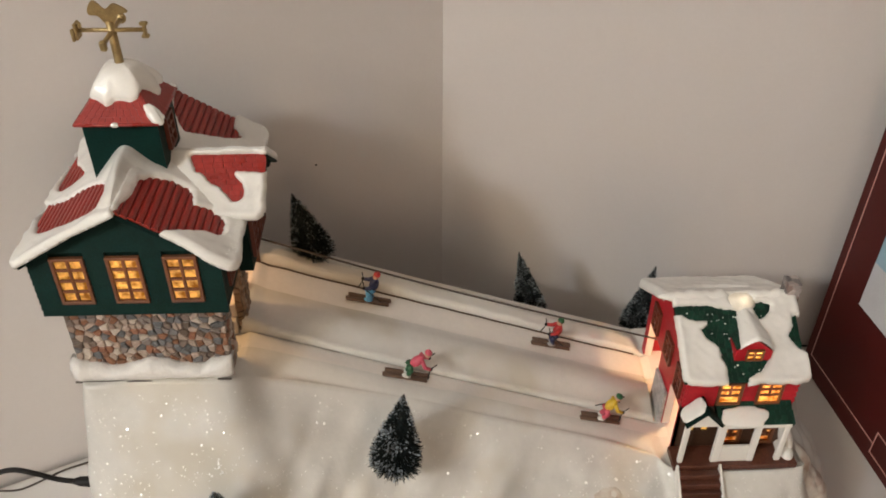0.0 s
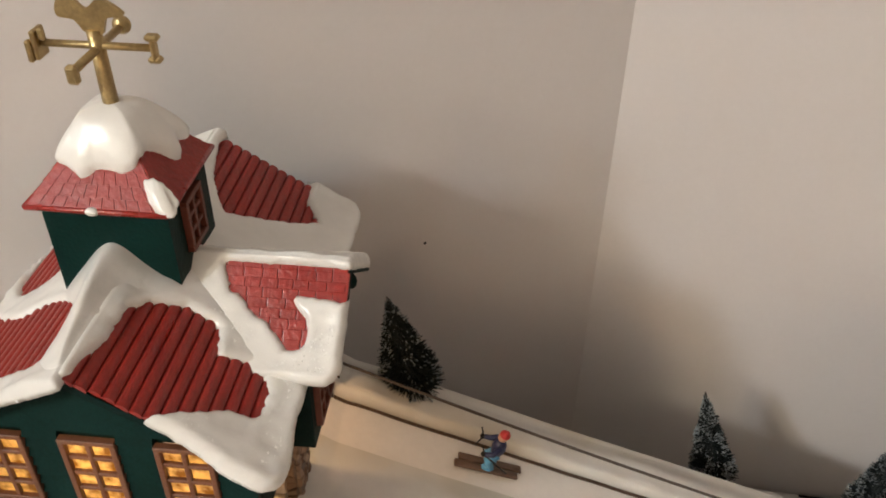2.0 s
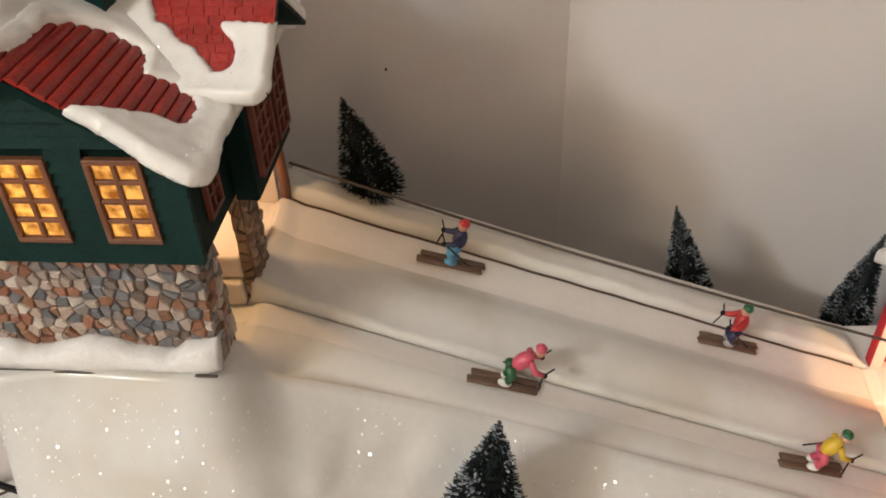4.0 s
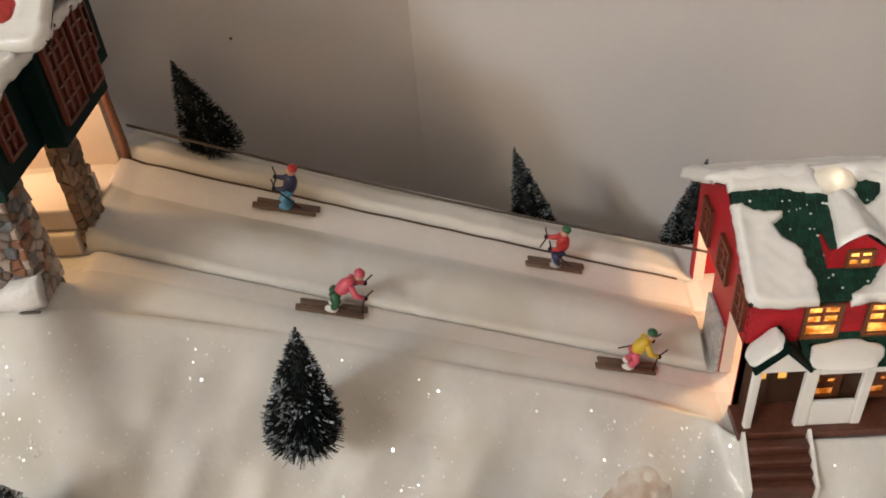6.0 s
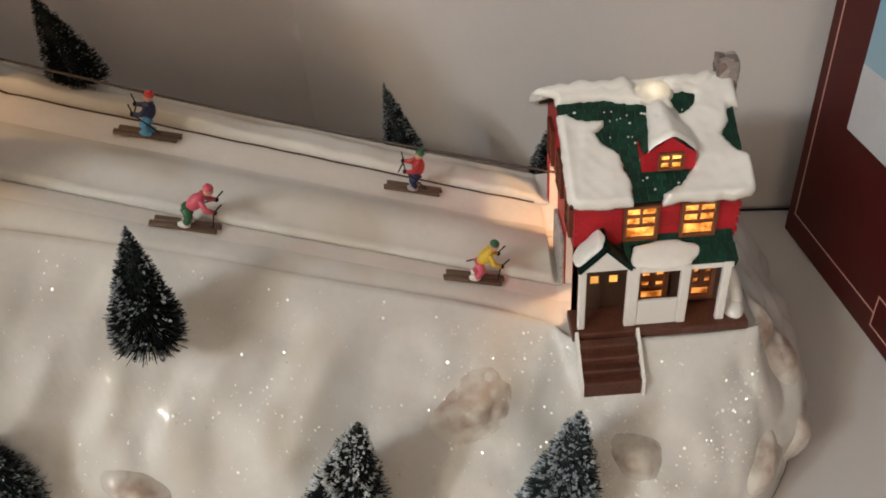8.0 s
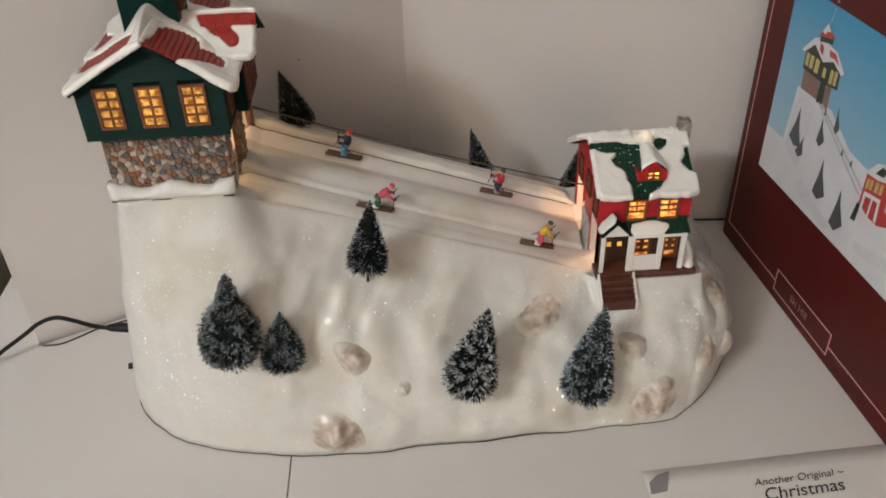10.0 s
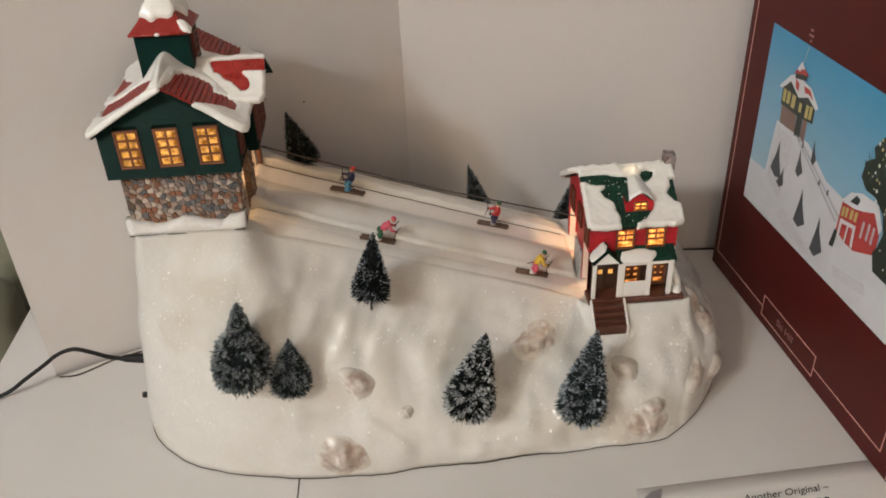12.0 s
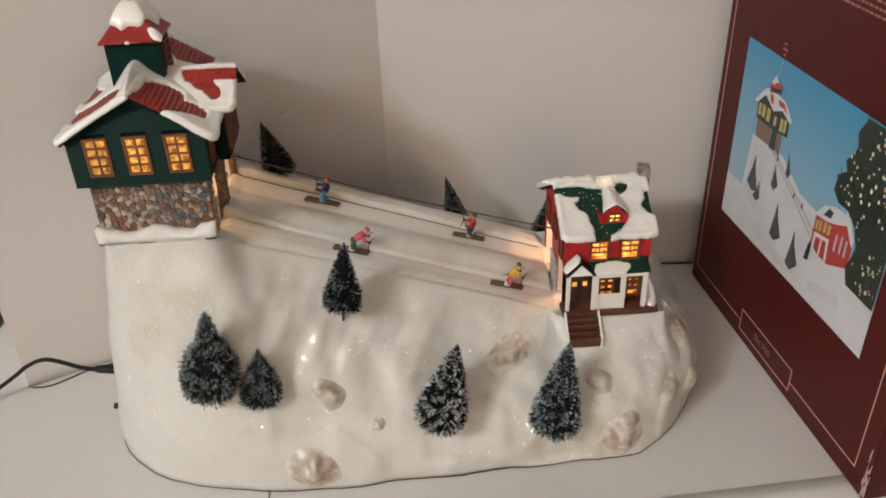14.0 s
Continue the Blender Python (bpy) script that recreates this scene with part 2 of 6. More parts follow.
PINKLINE = material("pink_line", (0.66, 0.36, 0.31), 0.5, vary=0.05, bump=0.0)
INK = material("ink", (0.02, 0.02, 0.022), 0.5, vary=0.05, bump=0.0)
GREYINK = material("grey_ink", (0.25, 0.23, 0.24), 0.5, vary=0.05, bump=0.0)
LIGHTINK = material("light_ink", (0.33, 0.15, 0.135), 0.5, vary=0.05, bump=0.0)
DARKLINE = material("dark_line", (0.075, 0.062, 0.052), 0.9, vary=0.3, bump=0.2)
OLIVE = material("olive_cloth", (0.34, 0.34, 0.25), 0.85, vary=0.12, fine=500, coarse=25, bump=0.2)
CHAIRSHADE = material("shaded_cloth", (0.018, 0.014, 0.012), 0.9, vary=0.2, bump=0.2)
SLOTSHADE = material("slot_shade", (0.095, 0.058, 0.038), 0.8, vary=0.3, bump=0.2)
SKI = material("ski_brown", (0.12, 0.070, 0.045), 0.5, vary=0.25, bump=0.2)


# ---------------------------------------------------------------- mesh helpers
def thing(name, place, label, category, group="", kind=""):
    ob = new(name)
    ob.empty_display_size = 0.01
    ob.matrix_basis = Matrix.Translation(place)
    return tagged(ob, label, category, group, kind)


def hang(ob, parent):
    """Puts ob, whose basis is its place in the world, under parent."""
    if parent is not None:
        ob.parent = parent
        if parent.type == "EMPTY":
            ob.matrix_parent_inverse = parent.matrix_basis.inverted()
    return ob


def part(name, bm, mat, parent, label="", smooth=False):
    me = bpy.data.meshes.new(name)
    bm.normal_update()
    bm.to_mesh(me)
    bm.free()
    for m in mat if isinstance(mat, (list, tuple)) else (mat,):
        me.materials.append(m)
    if smooth:
        me.polygons.foreach_set("use_smooth", [True] * len(me.polygons))
    ob = hang(new(name, me), parent)
    return tagged(ob, label)


def grid_bm(nu, nv, f, closed_u=False, bm=None):
    bm = bm or bmesh.new()
    vs = [[bm.verts.new(f(i, j)) for j in range(nv)] for i in range(nu)]
    for i in range(nu if closed_u else nu - 1):
        for j in range(nv - 1):
            a, b = vs[i], vs[(i + 1) % nu]
            bm.faces.new((a[j], b[j], b[j + 1], a[j + 1]))
    return bm


def box(bm, lo, hi, bevel=0.0, seg=1, m=None, mat=0):
    """A box between two corners, with rounded edges, added to bm."""
    tmp = bmesh.new()
    bmesh.ops.create_cube(tmp, size=1)
    for v in tmp.verts:
        v.co = [(a + b) / 2 + c * (b - a) for a, b, c in zip(lo, hi, v.co)]
    if bevel:
        bmesh.ops.bevel(tmp, geom=tmp.edges[:], offset=bevel, segments=seg, affect="EDGES", profile=0.5)
    if m is not None:
        bmesh.ops.transform(tmp, matrix=m, verts=tmp.verts)
    for f in tmp.faces:
        f.material_index = mat
    me = bpy.data.meshes.new("tmp")
    tmp.to_mesh(me)
    tmp.free()
    bm.from_mesh(me)
    bpy.data.meshes.remove(me)
    return bm


def boxed(lo, hi, bevel=0.0, seg=1):
    return box(bmesh.new(), lo, hi, bevel, seg)


def prism(bm, pts, off, mat=0):
    """The polygon pts carried along off, closed."""
    off = Vector(off)
    a = [bm.verts.new(p) for p in pts]
    b = [bm.verts.new(Vector(p) + off) for p in pts]
    n = len(a)
    fs = [bm.faces.new(a[::-1]), bm.faces.new(b)]
    fs += [bm.faces.new((a[i], a[(i + 1) % n], b[(i + 1) % n], b[i])) for i in range(n)]
    for f in fs:
        f.material_index = mat
    return bm


def tube(bm, pts, radius, sides=8, mat=0):
    """A tube along pts; radius may be one number or one for each point."""
    pts = [Vector(p) for p in pts]
    rings = []
    for i, p in enumerate(pts):
        d = (pts[min(i + 1, len(pts) - 1)] - pts[max(i - 1, 0)]).normalized()
        a = d.orthogonal().normalized() if not rings else (last - d * last.dot(d)).normalized()
        last = a
        b, r = d.cross(a), radius[i] if isinstance(radius, (list, tuple)) else radius
        rings.append([bm.verts.new(p + r * (a * math.cos(2 * math.pi * k / sides) + b * math.sin(2 * math.pi * k / sides))) for k in range(sides)])
    fs = []
    for r0, r1 in zip(rings, rings[1:]):
        fs += [bm.faces.new((r0[k], r0[(k + 1) % sides], r1[(k + 1) % sides], r1[k])) for k in range(sides)]
    fs += [bm.faces.new(rings[0][::-1]), bm.faces.new(rings[-1])]
    for f in fs:
        f.material_index = mat
    return bm


def blob(bm, place, size, mat=0, turn=None, seg=10):
    """An ellipsoid."""
    m = Matrix.Translation(place) @ (turn or Matrix()) @ Matrix.Diagonal((*size, 1))
    done = bmesh.ops.create_uvsphere(bm, u_segments=seg, v_segments=max(6, seg * 2 // 3), radius=1, matrix=m)
    for v in done["verts"]:
        for f in v.link_faces:
            f.material_index = mat
    return bm


def spline(pts, n, closed=False):
    """n points on a smooth curve through pts."""
    pts, out = [Vector(p) for p in pts], []
    m = len(pts)
    for k in range(n):
        x = k / n * m if closed else k / (n - 1) * (m - 1)
        i = min(int(x), m - 1 if closed else m - 2)
        t = x - i
        g = (lambda j: pts[j % m]) if closed else (lambda j: pts[max(0, min(m - 1, j))])
        p0, p1, p2, p3 = g(i - 1), g(i), g(i + 1), g(i + 2)
        out.append(0.5 * ((2 * p1) + (p2 - p0) * t + (2 * p0 - 5 * p1 + 4 * p2 - p3) * t * t + (3 * p1 - p0 - 3 * p2 + p3) * t ** 3))
    return out


def lerp(x, xs, ys):
    return float(np.interp(x, xs, ys))


def smooth(a, b, x):
    t = max(0.0, min(1.0, (x - a) / (b - a)))
    return t * t * (3 - 2 * t)


def panel_with_holes(bm, origin, u, v, thick, size, holes):
    """A wall of that size from origin along u and v, thick along the third axis, with rectangular holes (u0, v0, u1, v1) right through."""
    o, u, v = Vector(origin), Vector(u), Vector(v)
    w = Vector(thick)
    us = sorted({0, size[0], *[h[0] for h in holes], *[h[2] for h in holes]})
    vs = sorted({0, size[1], *[h[1] for h in holes], *[h[3] for h in holes]})
    solid = {}
    for i in range(len(us) - 1):
        for j in range(len(vs) - 1):
            cu, cv = (us[i] + us[i + 1]) / 2, (vs[j] + vs[j + 1]) / 2
            solid[i, j] = not any(h[0] < cu < h[2] and h[1] < cv < h[3] for h in holes)
    cache = {}

    def vert(i, j, k):
        if (i, j, k) not in cache:
            cache[i, j, k] = bm.verts.new(o + u * us[i] + v * vs[j] + w * k)
        return cache[i, j, k]
    for (i, j), s in solid.items():
        if not s:
            continue
        bm.faces.new((vert(i, j, 0), vert(i + 1, j, 0), vert(i + 1, j + 1, 0), vert(i, j + 1, 0)))
        bm.faces.new((vert(i, j, 1), vert(i, j + 1, 1), vert(i + 1, j + 1, 1), vert(i + 1, j, 1)))
        for di, dj, (a, b) in ((-1, 0, ((i, j), (i, j + 1))), (1, 0, ((i + 1, j), (i + 1, j + 1))), (0, -1, ((i, j), (i + 1, j))), (0, 1, ((i, j + 1), (i + 1, j + 1)))):
            if not solid.get((i + di, j + dj), False):
                bm.faces.new((vert(*a, 0), vert(*b, 0), vert(*b, 1), vert(*a, 1)))
    bmesh.ops.recalc_face_normals(bm, faces=bm.faces)
    return bm


def lettering(name, text, size, m, mat, parent, label="", shear=0.0):
    cu = bpy.data.curves.new(name, "FONT")
    cu.body, cu.size, cu.shear, cu.extrude = text, size, shear, 0.00008
    tmp = new(name, cu)
    me = bpy.data.meshes.new_from_object(tmp.evaluated_get(bpy.context.evaluated_depsgraph_get()))
    bpy.data.objects.remove(tmp)
    me.materials.clear()
    me.materials.append(mat)
    ob = new(name, me)
    ob.matrix_basis = m
    hang(ob, parent)
    return tagged(ob, label)


# ---------------------------------------------------------------- the room
CORNER = Vector((-0.0763, 0.2683, 0))
RIGHT = Vector((0.3383, -0.0288, 0)).normalized()
LEFT = Vector((-0.364, -0.170, 0)).normalized()
ZF, ZC = -0.75, 1.68


def wall(name, a, b, out, thick, z0, z1, mat, label):
    bm = bmesh.new()
    a, b, out = Vector(a), Vector(b), Vector(out).normalized() * thick
    prism(bm, [(*a.xy, z0), (*b.xy, z0), (*(b + out).xy, z0), (*(a + out).xy, z0)], (0, 0, z1 - z0))
    bmesh.ops.recalc_face_normals(bm, faces=bm.faces)
    return tagged(part(name, bm, mat, None), label, "wall", kind="structure")


END_L = CORNER + LEFT * 0.398
END_R = CORNER + RIGHT * 2.7
wall("wall_right", CORNER, END_R, (-RIGHT.y, RIGHT.x, 0), 0.1, ZF, ZC, WALL, "plain beige painted wall behind the ski hill")
wall("wall_left", CORNER, END_L, (LEFT.y, -LEFT.x, 0), 0.1, ZF, ZC, WALL, "short beige painted wall meeting the other in a corner")
wall("wall_north", (-2.6, 1.5, 0), (0.6, 1.5, 0), (0, 1, 0), 0.1, ZF, ZC, WALL, "dim painted wall of the space beyond")
wall("wall_west", (-2.6, -3, 0), (-2.6, 1.6, 0), (-1, 0, 0), 0.1, ZF, ZC, WALL, "painted wall of the room")
wall("wall_south", (-2.7, -3, 0), (2.75, -3, 0), (0, -1, 0), 0.1, ZF, ZC, WALL, "painted wall behind the camera")
wall("wall_east", (2.62, -3, 0), (2.62, 0.2, 0), (1, 0, 0), 0.1, ZF, ZC, WALL, "painted wall of the room")
tagged(part("floor", boxed((-2.7, -3.1, ZF - 0.05), (2.75, 1.6, ZF)), FLOOR, None), "dark wooden floor", "floor", kind="structure")
tagged(part("ceiling", boxed((-2.7, -3.1, ZC), (2.75, 1.6, ZC + 0.05)), CEIL, None), "white painted ceiling", "ceiling", kind="structure")

# a tiny nail hole in the left wall
bm = blob(bmesh.new(), CORNER + LEFT * 0.1085 + Vector((0, 0, 0.218)), (0.0009, 0.0006, 0.0009))
tagged(part("nail_hole", bm, INK, None), "tiny dark nail hole in the beige wall", "nail hole")

# the table: two white boards butted together, cut to the walls
def tabletop():
    table = thing("table", (0.2, -0.2, 0), "white laminate table top pushed into the corner", "table")
    seam = -0.187
    y_at = CORNER.y + (seam - CORNER.x) * LEFT.y / LEFT.x - 0.0015
    yl = END_L.y - 0.004
    bm = bmesh.new()
    prism(bm, [(-0.50, -0.62, -0.03), (seam - 0.0006, -0.62, -0.03), (seam - 0.0006, y_at, -0.03), (END_L.x, yl, -0.03), (END_L.x - 0.002, 0.225, -0.03), (-0.50, 0.225, -0.03)], (0, 0, 0.03))
    part("board", bm, TABLE, table)
    bm = bmesh.new()
    x1 = 0.95
    prism(bm, [(seam + 0.0006, -0.62, -0.03), (x1, -0.62, -0.03), (x1, CORNER.y + (x1 - CORNER.x) * RIGHT.y / RIGHT.x - 0.0015, -0.03), (CORNER.x, CORNER.y - 0.0018, -0.03), (seam + 0.0006, y_at, -0.03)], (0, 0, 0.03))
    part("board", bm, TABLE, table)
    for x, y in ((-0.46, -0.58), (0.90, -0.58), (0.90, 0.12), (-0.46, 0.05)):
        part("leg", boxed((x - 0.025, y - 0.025, ZF), (x + 0.025, y + 0.025, -0.0305), 0.003), TABLE, table)


tabletop()


# an armchair in the dim space beyond the end of the wall
def armchair():
    A = thing("armchair", (-1.05, 0.95, ZF), "pale olive upholstered armchair with its base coloured dark for shade", "armchair")
    # the shade below the arm is put into the base's near-black colour
    part("base", boxed((-1.40, 0.62, ZF + 0.001), (-0.80, 1.28, -0.42), 0.02, 3), CHAIRSHADE, A, "skirted base coloured dark for shade")
    for y in (0.56, 1.22):
        bm = boxed((-1.40, y, -0.46), (-0.745, y + 0.13, -0.235), 0.055, 6)
        part("arm", bm, OLIVE, A, "rounded padded arm", True)
    part("seat", boxed((-1.30, 0.695, -0.42), (-0.80, 1.215, -0.30), 0.04, 4), OLIVE, A, smooth=True)
    part("backrest", boxed((-1.50, 0.60, -0.52), (-1.33, 1.30, 0.05), 0.06, 5), OLIVE, A, smooth=True)


armchair()


# ---------------------------------------------------------------- the snow hill
TOP = [(-0.2900, 0.0088, 0.2076), (-0.260, 0.0087, 0.2076), (-0.2120, 0.0088, 0.2072), (-0.186, 0.027, 0.1880), (-0.120, 0.036, 0.1612), (-0.050, 0.036, 0.1378),
       (0.020, 0.036, 0.1144), (0.056, 0.031, 0.1030), (0.075, 0.017, 0.1030), (0.148, 0.017, 0.1020), (0.156, 0.030, 0.1005), (0.157, 0.080, 0.100),
       (0.150, 0.146, 0.096), (0.050, 0.147, 0.110), (-0.080, 0.146, 0.154), (-0.190, 0.146, 0.194), (-0.294, 0.134, 0.207), (-0.285, 0.070, 0.207)]
RIM = [(-0.319, 0.007), (-0.275, -0.036), (-0.205, -0.055), (-0.155, -0.061), (-0.105, -0.060), (-0.050, -0.056), (0.020, -0.053), (0.070, -0.051),
       (0.104, -0.049), (0.132, -0.043), (0.180, 0.004), (0.202, 0.075), (0.198, 0.185), (0.050, 0.214), (-0.090, 0.222), (-0.200, 0.186), (-0.302, 0.146), (-0.331, 0.085)]
# how full the slope bulges from the top to the rim
BULGE = [1.5, 2.2, 2.3, 2.2, 2.15, 2.15, 2.15, 2.1, 2.0, 1.5, 2.4, 2.5, 2.2, 1.9, 1.9, 1.7, 1.1, 0.9]


def lane_z(x):
    """Height of the ski lanes along the hill."""
    return lerp(x, [-0.31, -0.205, 0.066, 0.16], [0.1945, 0.1935, 0.1030, 0.1020])


def deck(x, y):
    """Height of the top of the hill: front lane, middle ridge, back lane, slots and bank."""
    z = lane_z(x)
    n = noise.noise((x * 22, y * 30, 3.1)) * 0.0012 + noise.noise((x * 60, y * 40, 8.1)) * 0.0005
    on = smooth(-0.2115, -0.2085, x) * (1 - smooth(0.0645, 0.0660, x))
    step = lerp(x, [-0.2095, -0.198, -0.187, -0.159, -0.05, 0.03, 0.064], [0.0112, 0.0080, 0.0056, 0.0034, 0.0026, 0.0030, 0.0044])
    ridge = on * ((step + max(0.0, 0.0082 - step) * smooth(0.0620, 0.0790, y) + n) * smooth(0.0614, 0.0630, y) - 0.0034 * smooth(0.0830, 0.0985, y))
    back = 0.0040 * smooth(0.0955, 0.0975, y) * (1 - on) + 0.0020 * smooth(0.0970, 0.1160, y)
    # the back lane lies higher at the top of the run, the front lane lower at its foot
    tilt = lerp(x, [-0.21, -0.10, 0.06], [0.0046, 0.0026, 0.0006]) * smooth(0.0700, 0.1060, y) + lerp(x, [-0.21, -0.18, -0.10, 0.06], [0.0028, 0.0018, -0.0008, -0.0030]) * (1 - smooth(0.0600, 0.0850, y)) * smooth(-0.215, -0.20, x)
    out = smooth(-0.214, -0.205, x) * (1 - smooth(0.060, 0.070, x))
    slot = -0.0110 * smooth(0.1170, 0.1174, y) * (1 - smooth(0.1194, 0.1198, y)) - 0.0026 * smooth(0.0601, 0.0604, y) * (1 - smooth(0.0613, 0.0616, y))
    bank = (0.0050 + 2.6 * n + 0.0010 * noise.noise((x * 45, 2.0, 4.0))) * smooth(0.1192, 0.1219, y) * (1 - 1.2 * smooth(0.1299, 0.1454, y)) * out
    roll = 20.0 * max(0.0, 0.050 - y) ** 2 * smooth(-0.20, -0.18, x) * (1 - smooth(0.045, 0.060, x))
    pad = (1 - smooth(-0.216, -0.188, x)) * (1 - smooth(0.028, 0.040, y))
    z += ridge + back + tilt + slot * out + bank - min(roll, 0.0045)
    return z + pad * (0.2074 - z)


def hill():
    base = thing("ski_hill", (-0.06, 0.07, 0), "cream glazed plaster ski hill with two lanes, on the white table", "ski hill")
    n, k = 360, 64
    top, rim = spline(TOP, n, True), spline([(*p, 0) for p in RIM], n, True)
    rim = [r + (r - t).xy.to_3d().normalized() * (0.0022 * noise.noise((r.x * 26, r.y * 26, 0.3)) + 0.0008 * noise.noise((r.x * 90, r.y * 90, 4.0))) for t, r in zip(top, rim)]
    bulge = [p.x for p in spline([(b, 0, 0) for b in BULGE], n, True)]
    rows = []
    for i in range(n):
        t, r = top[i], rim[i]
        line = []
        for j in range(k):
            w = 1 - (j / (k - 1)) ** 1.05
            f = 1 - w ** bulge[i]
            p = t.lerp(r, f)
            p.z = t.z * w
            q = p * 1
            amp = smooth(0, 0.16, j / k) * (0.35 + 0.65 * smooth(0.0, 0.12, 1 - j / k))
            # folds run slantwise down from the lanes; broad swells, hollows and small dents lie over them
            high = smooth(0.055, 0.125, q.z)
            warp = noise.noise((q.x * 13, q.z * 13, 1.7)) * 0.016
            fold = noise.noise(((q.x - 0.75 * q.z + warp) * 40, q.z * 13, 5.0)) + 0.35 * noise.noise(((q.x - 0.9 * q.z + warp) * 85, q.z * 20, 2.0))
            flute = fold * 0.0054 * high * smooth(-0.225, -0.160, q.x)
            flute += noise.noise((q.x * 27 + q.z * 5, 2.0, q.z * 12 + 3.0)) * 0.0058 * (1 - 0.5 * high)
            flute += noise.noise((q.x * 13, q.y * 12, q.z * 17 + 2)) * 0.0075
            flute += noise.noise((q.x * 52, q.y * 50, q.z * 46)) * 0.0032
            flute += max(0.0, noise.noise((q.x * 36 + 7, q.y * 34, q.z * 36 + 4)) - 0.12) * 0.0052
            flute *= 0.30 + 0.70 * smooth(-0.235, -0.165, q.x)
            # the foot of the right-hand side is broken into a low bluff
            bluff = smooth(0.125, 0.160, q.x)
            flute += bluff * (abs(noise.noise((q.x * 40, q.y * 34, q.z * 38 + 9))) * 0.0065 - 0.001)
            d = (r - t)
            d.z = 0
            d = d.normalized() * 0.8 + Vector((0, 0, 0.5))
            line.append(p + d * flute * amp)
            # a thin lip stands over the table all round the foot
            if j == k - 2:
                line[-1] = Vector((r.x, r.y, 0.0014))
            if j == k - 1:
                line[-1] = Vector((*r.lerp(t, 0.050).xy, 0.0002))
        rows.append(line)
    bm = grid_bm(n, k, lambda i, j: rows[i][j], True)
    # the top of the hill with the lanes pressed into it, joined to the slope along the front edge
    front = top[: n * 9 // 18 + 1]
    xs = [p.x for p in front] + [0.1505, 0.1530, 0.1555, 0.1575]
    fx = sorted([(p.x, p.y, p.z) for p in top[: int(n * 9.6 / 18)]])
    bx = sorted([(p.x, p.y) for p in top[int(n * 11.6 / 18): int(n * 16.4 / 18)]])
    across = np.concatenate([[0.0500, 0.0535, 0.0570, 0.0590, 0.0600, 0.0602, 0.0604, 0.0613, 0.0615, 0.0617, 0.0622, 0.0630], np.arange(0.0645, 0.0880, 0.0023), np.arange(0.0885, 0.0990, 0.0012),
                             [0.1010, 0.1040, 0.1075, 0.1110, 0.1145, 0.1165, 0.1169, 0.1173, 0.1176, 0.1192, 0.1196, 0.1200, 0.1206, 0.1214], np.arange(0.1224, 0.1400, 0.0018)])
    lead, tail = 16, 7
    count = lead + len(across) + tail

    def at(i, j):
        x = float(xs[i])
        if i < len(front):
            y0, z0 = front[i].y, front[i].z
        else:
            y0, z0 = lerp(x, [a for a, _, _ in fx], [b for _, b, _ in fx]), lerp(x, [a for a, _, _ in fx], [c for _, _, c in fx])
        y1 = lerp(x, [a for a, _ in bx], [b for _, b in bx])
        if j == 0:
            return Vector((x, y0, z0))
        if j < lead:
            y = y0 + (across[0] - y0) * (j / lead) ** 1.2
        elif j < lead + len(across):
            y = float(across[j - lead])
        else:
            y = across[-1] + (y1 + 0.0005 - across[-1]) * (j - lead - len(across) + 1) / tail
        edge = smooth(y0 - 0.001, y0 + 0.004, y)
        return Vector((x, y, deck(x, y) * edge + z0 * (1 - edge)))
    grid_bm(len(xs), count, at, bm=bm)
    bmesh.ops.remove_doubles(bm, verts=bm.verts, dist=0.00002)
    bmesh.ops.recalc_face_normals(bm, faces=bm.faces)
    for f in bm.faces:
        c = f.calc_center_median()
        if -0.30 < c.x < 0.072 and (0.0485 < c.y < 0.0605 or 0.0975 < c.y < 0.1172) and c.z > 0.09:
            f.material_index = 1
    part("snow_surface", bm, [SNOW, LANE], base, "glazed cream snow with soft flutes and two ski lanes", True)
    # a dark strip in the back slot stands in for the shade inside
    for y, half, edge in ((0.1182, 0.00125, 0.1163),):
        shade_strip = bmesh.new()
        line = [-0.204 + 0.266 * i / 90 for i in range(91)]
        prism(shade_strip, [(x, y - half, deck(x, edge) - 0.0006) for x in line] + [(x, y - half, deck(x, edge) - 0.006) for x in line[::-1]], (0, 2 * half, 0))
        bmesh.ops.recalc_face_normals(shade_strip, faces=shade_strip.faces)
        part("slot_shade_strip", shade_strip, SLOTSHADE, base, "dark brown strip for the shade in the slot beside the lane")
    # a thin dark sheet under the foot shows as a line all round
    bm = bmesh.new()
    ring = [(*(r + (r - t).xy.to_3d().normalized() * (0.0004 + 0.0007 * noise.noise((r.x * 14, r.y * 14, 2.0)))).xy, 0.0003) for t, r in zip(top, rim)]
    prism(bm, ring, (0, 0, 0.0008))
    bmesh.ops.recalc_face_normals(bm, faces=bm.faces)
    part("dark_line", bm, DARKLINE, base, "thin dark sheet under the foot")
    # rocks that break through the snow
    rnd = random.Random(5)

    def on_slope(i, j):
        j = max(0.0, min(k - 1.001, j))
        i0, j0 = math.floor(i), int(j)
        a, b = i - i0, j - j0
        lo = rows[i0 % n][j0].lerp(rows[(i0 + 1) % n][j0], a)
        return lo.lerp(rows[i0 % n][j0 + 1].lerp(rows[(i0 + 1) % n][j0 + 1], a), b)
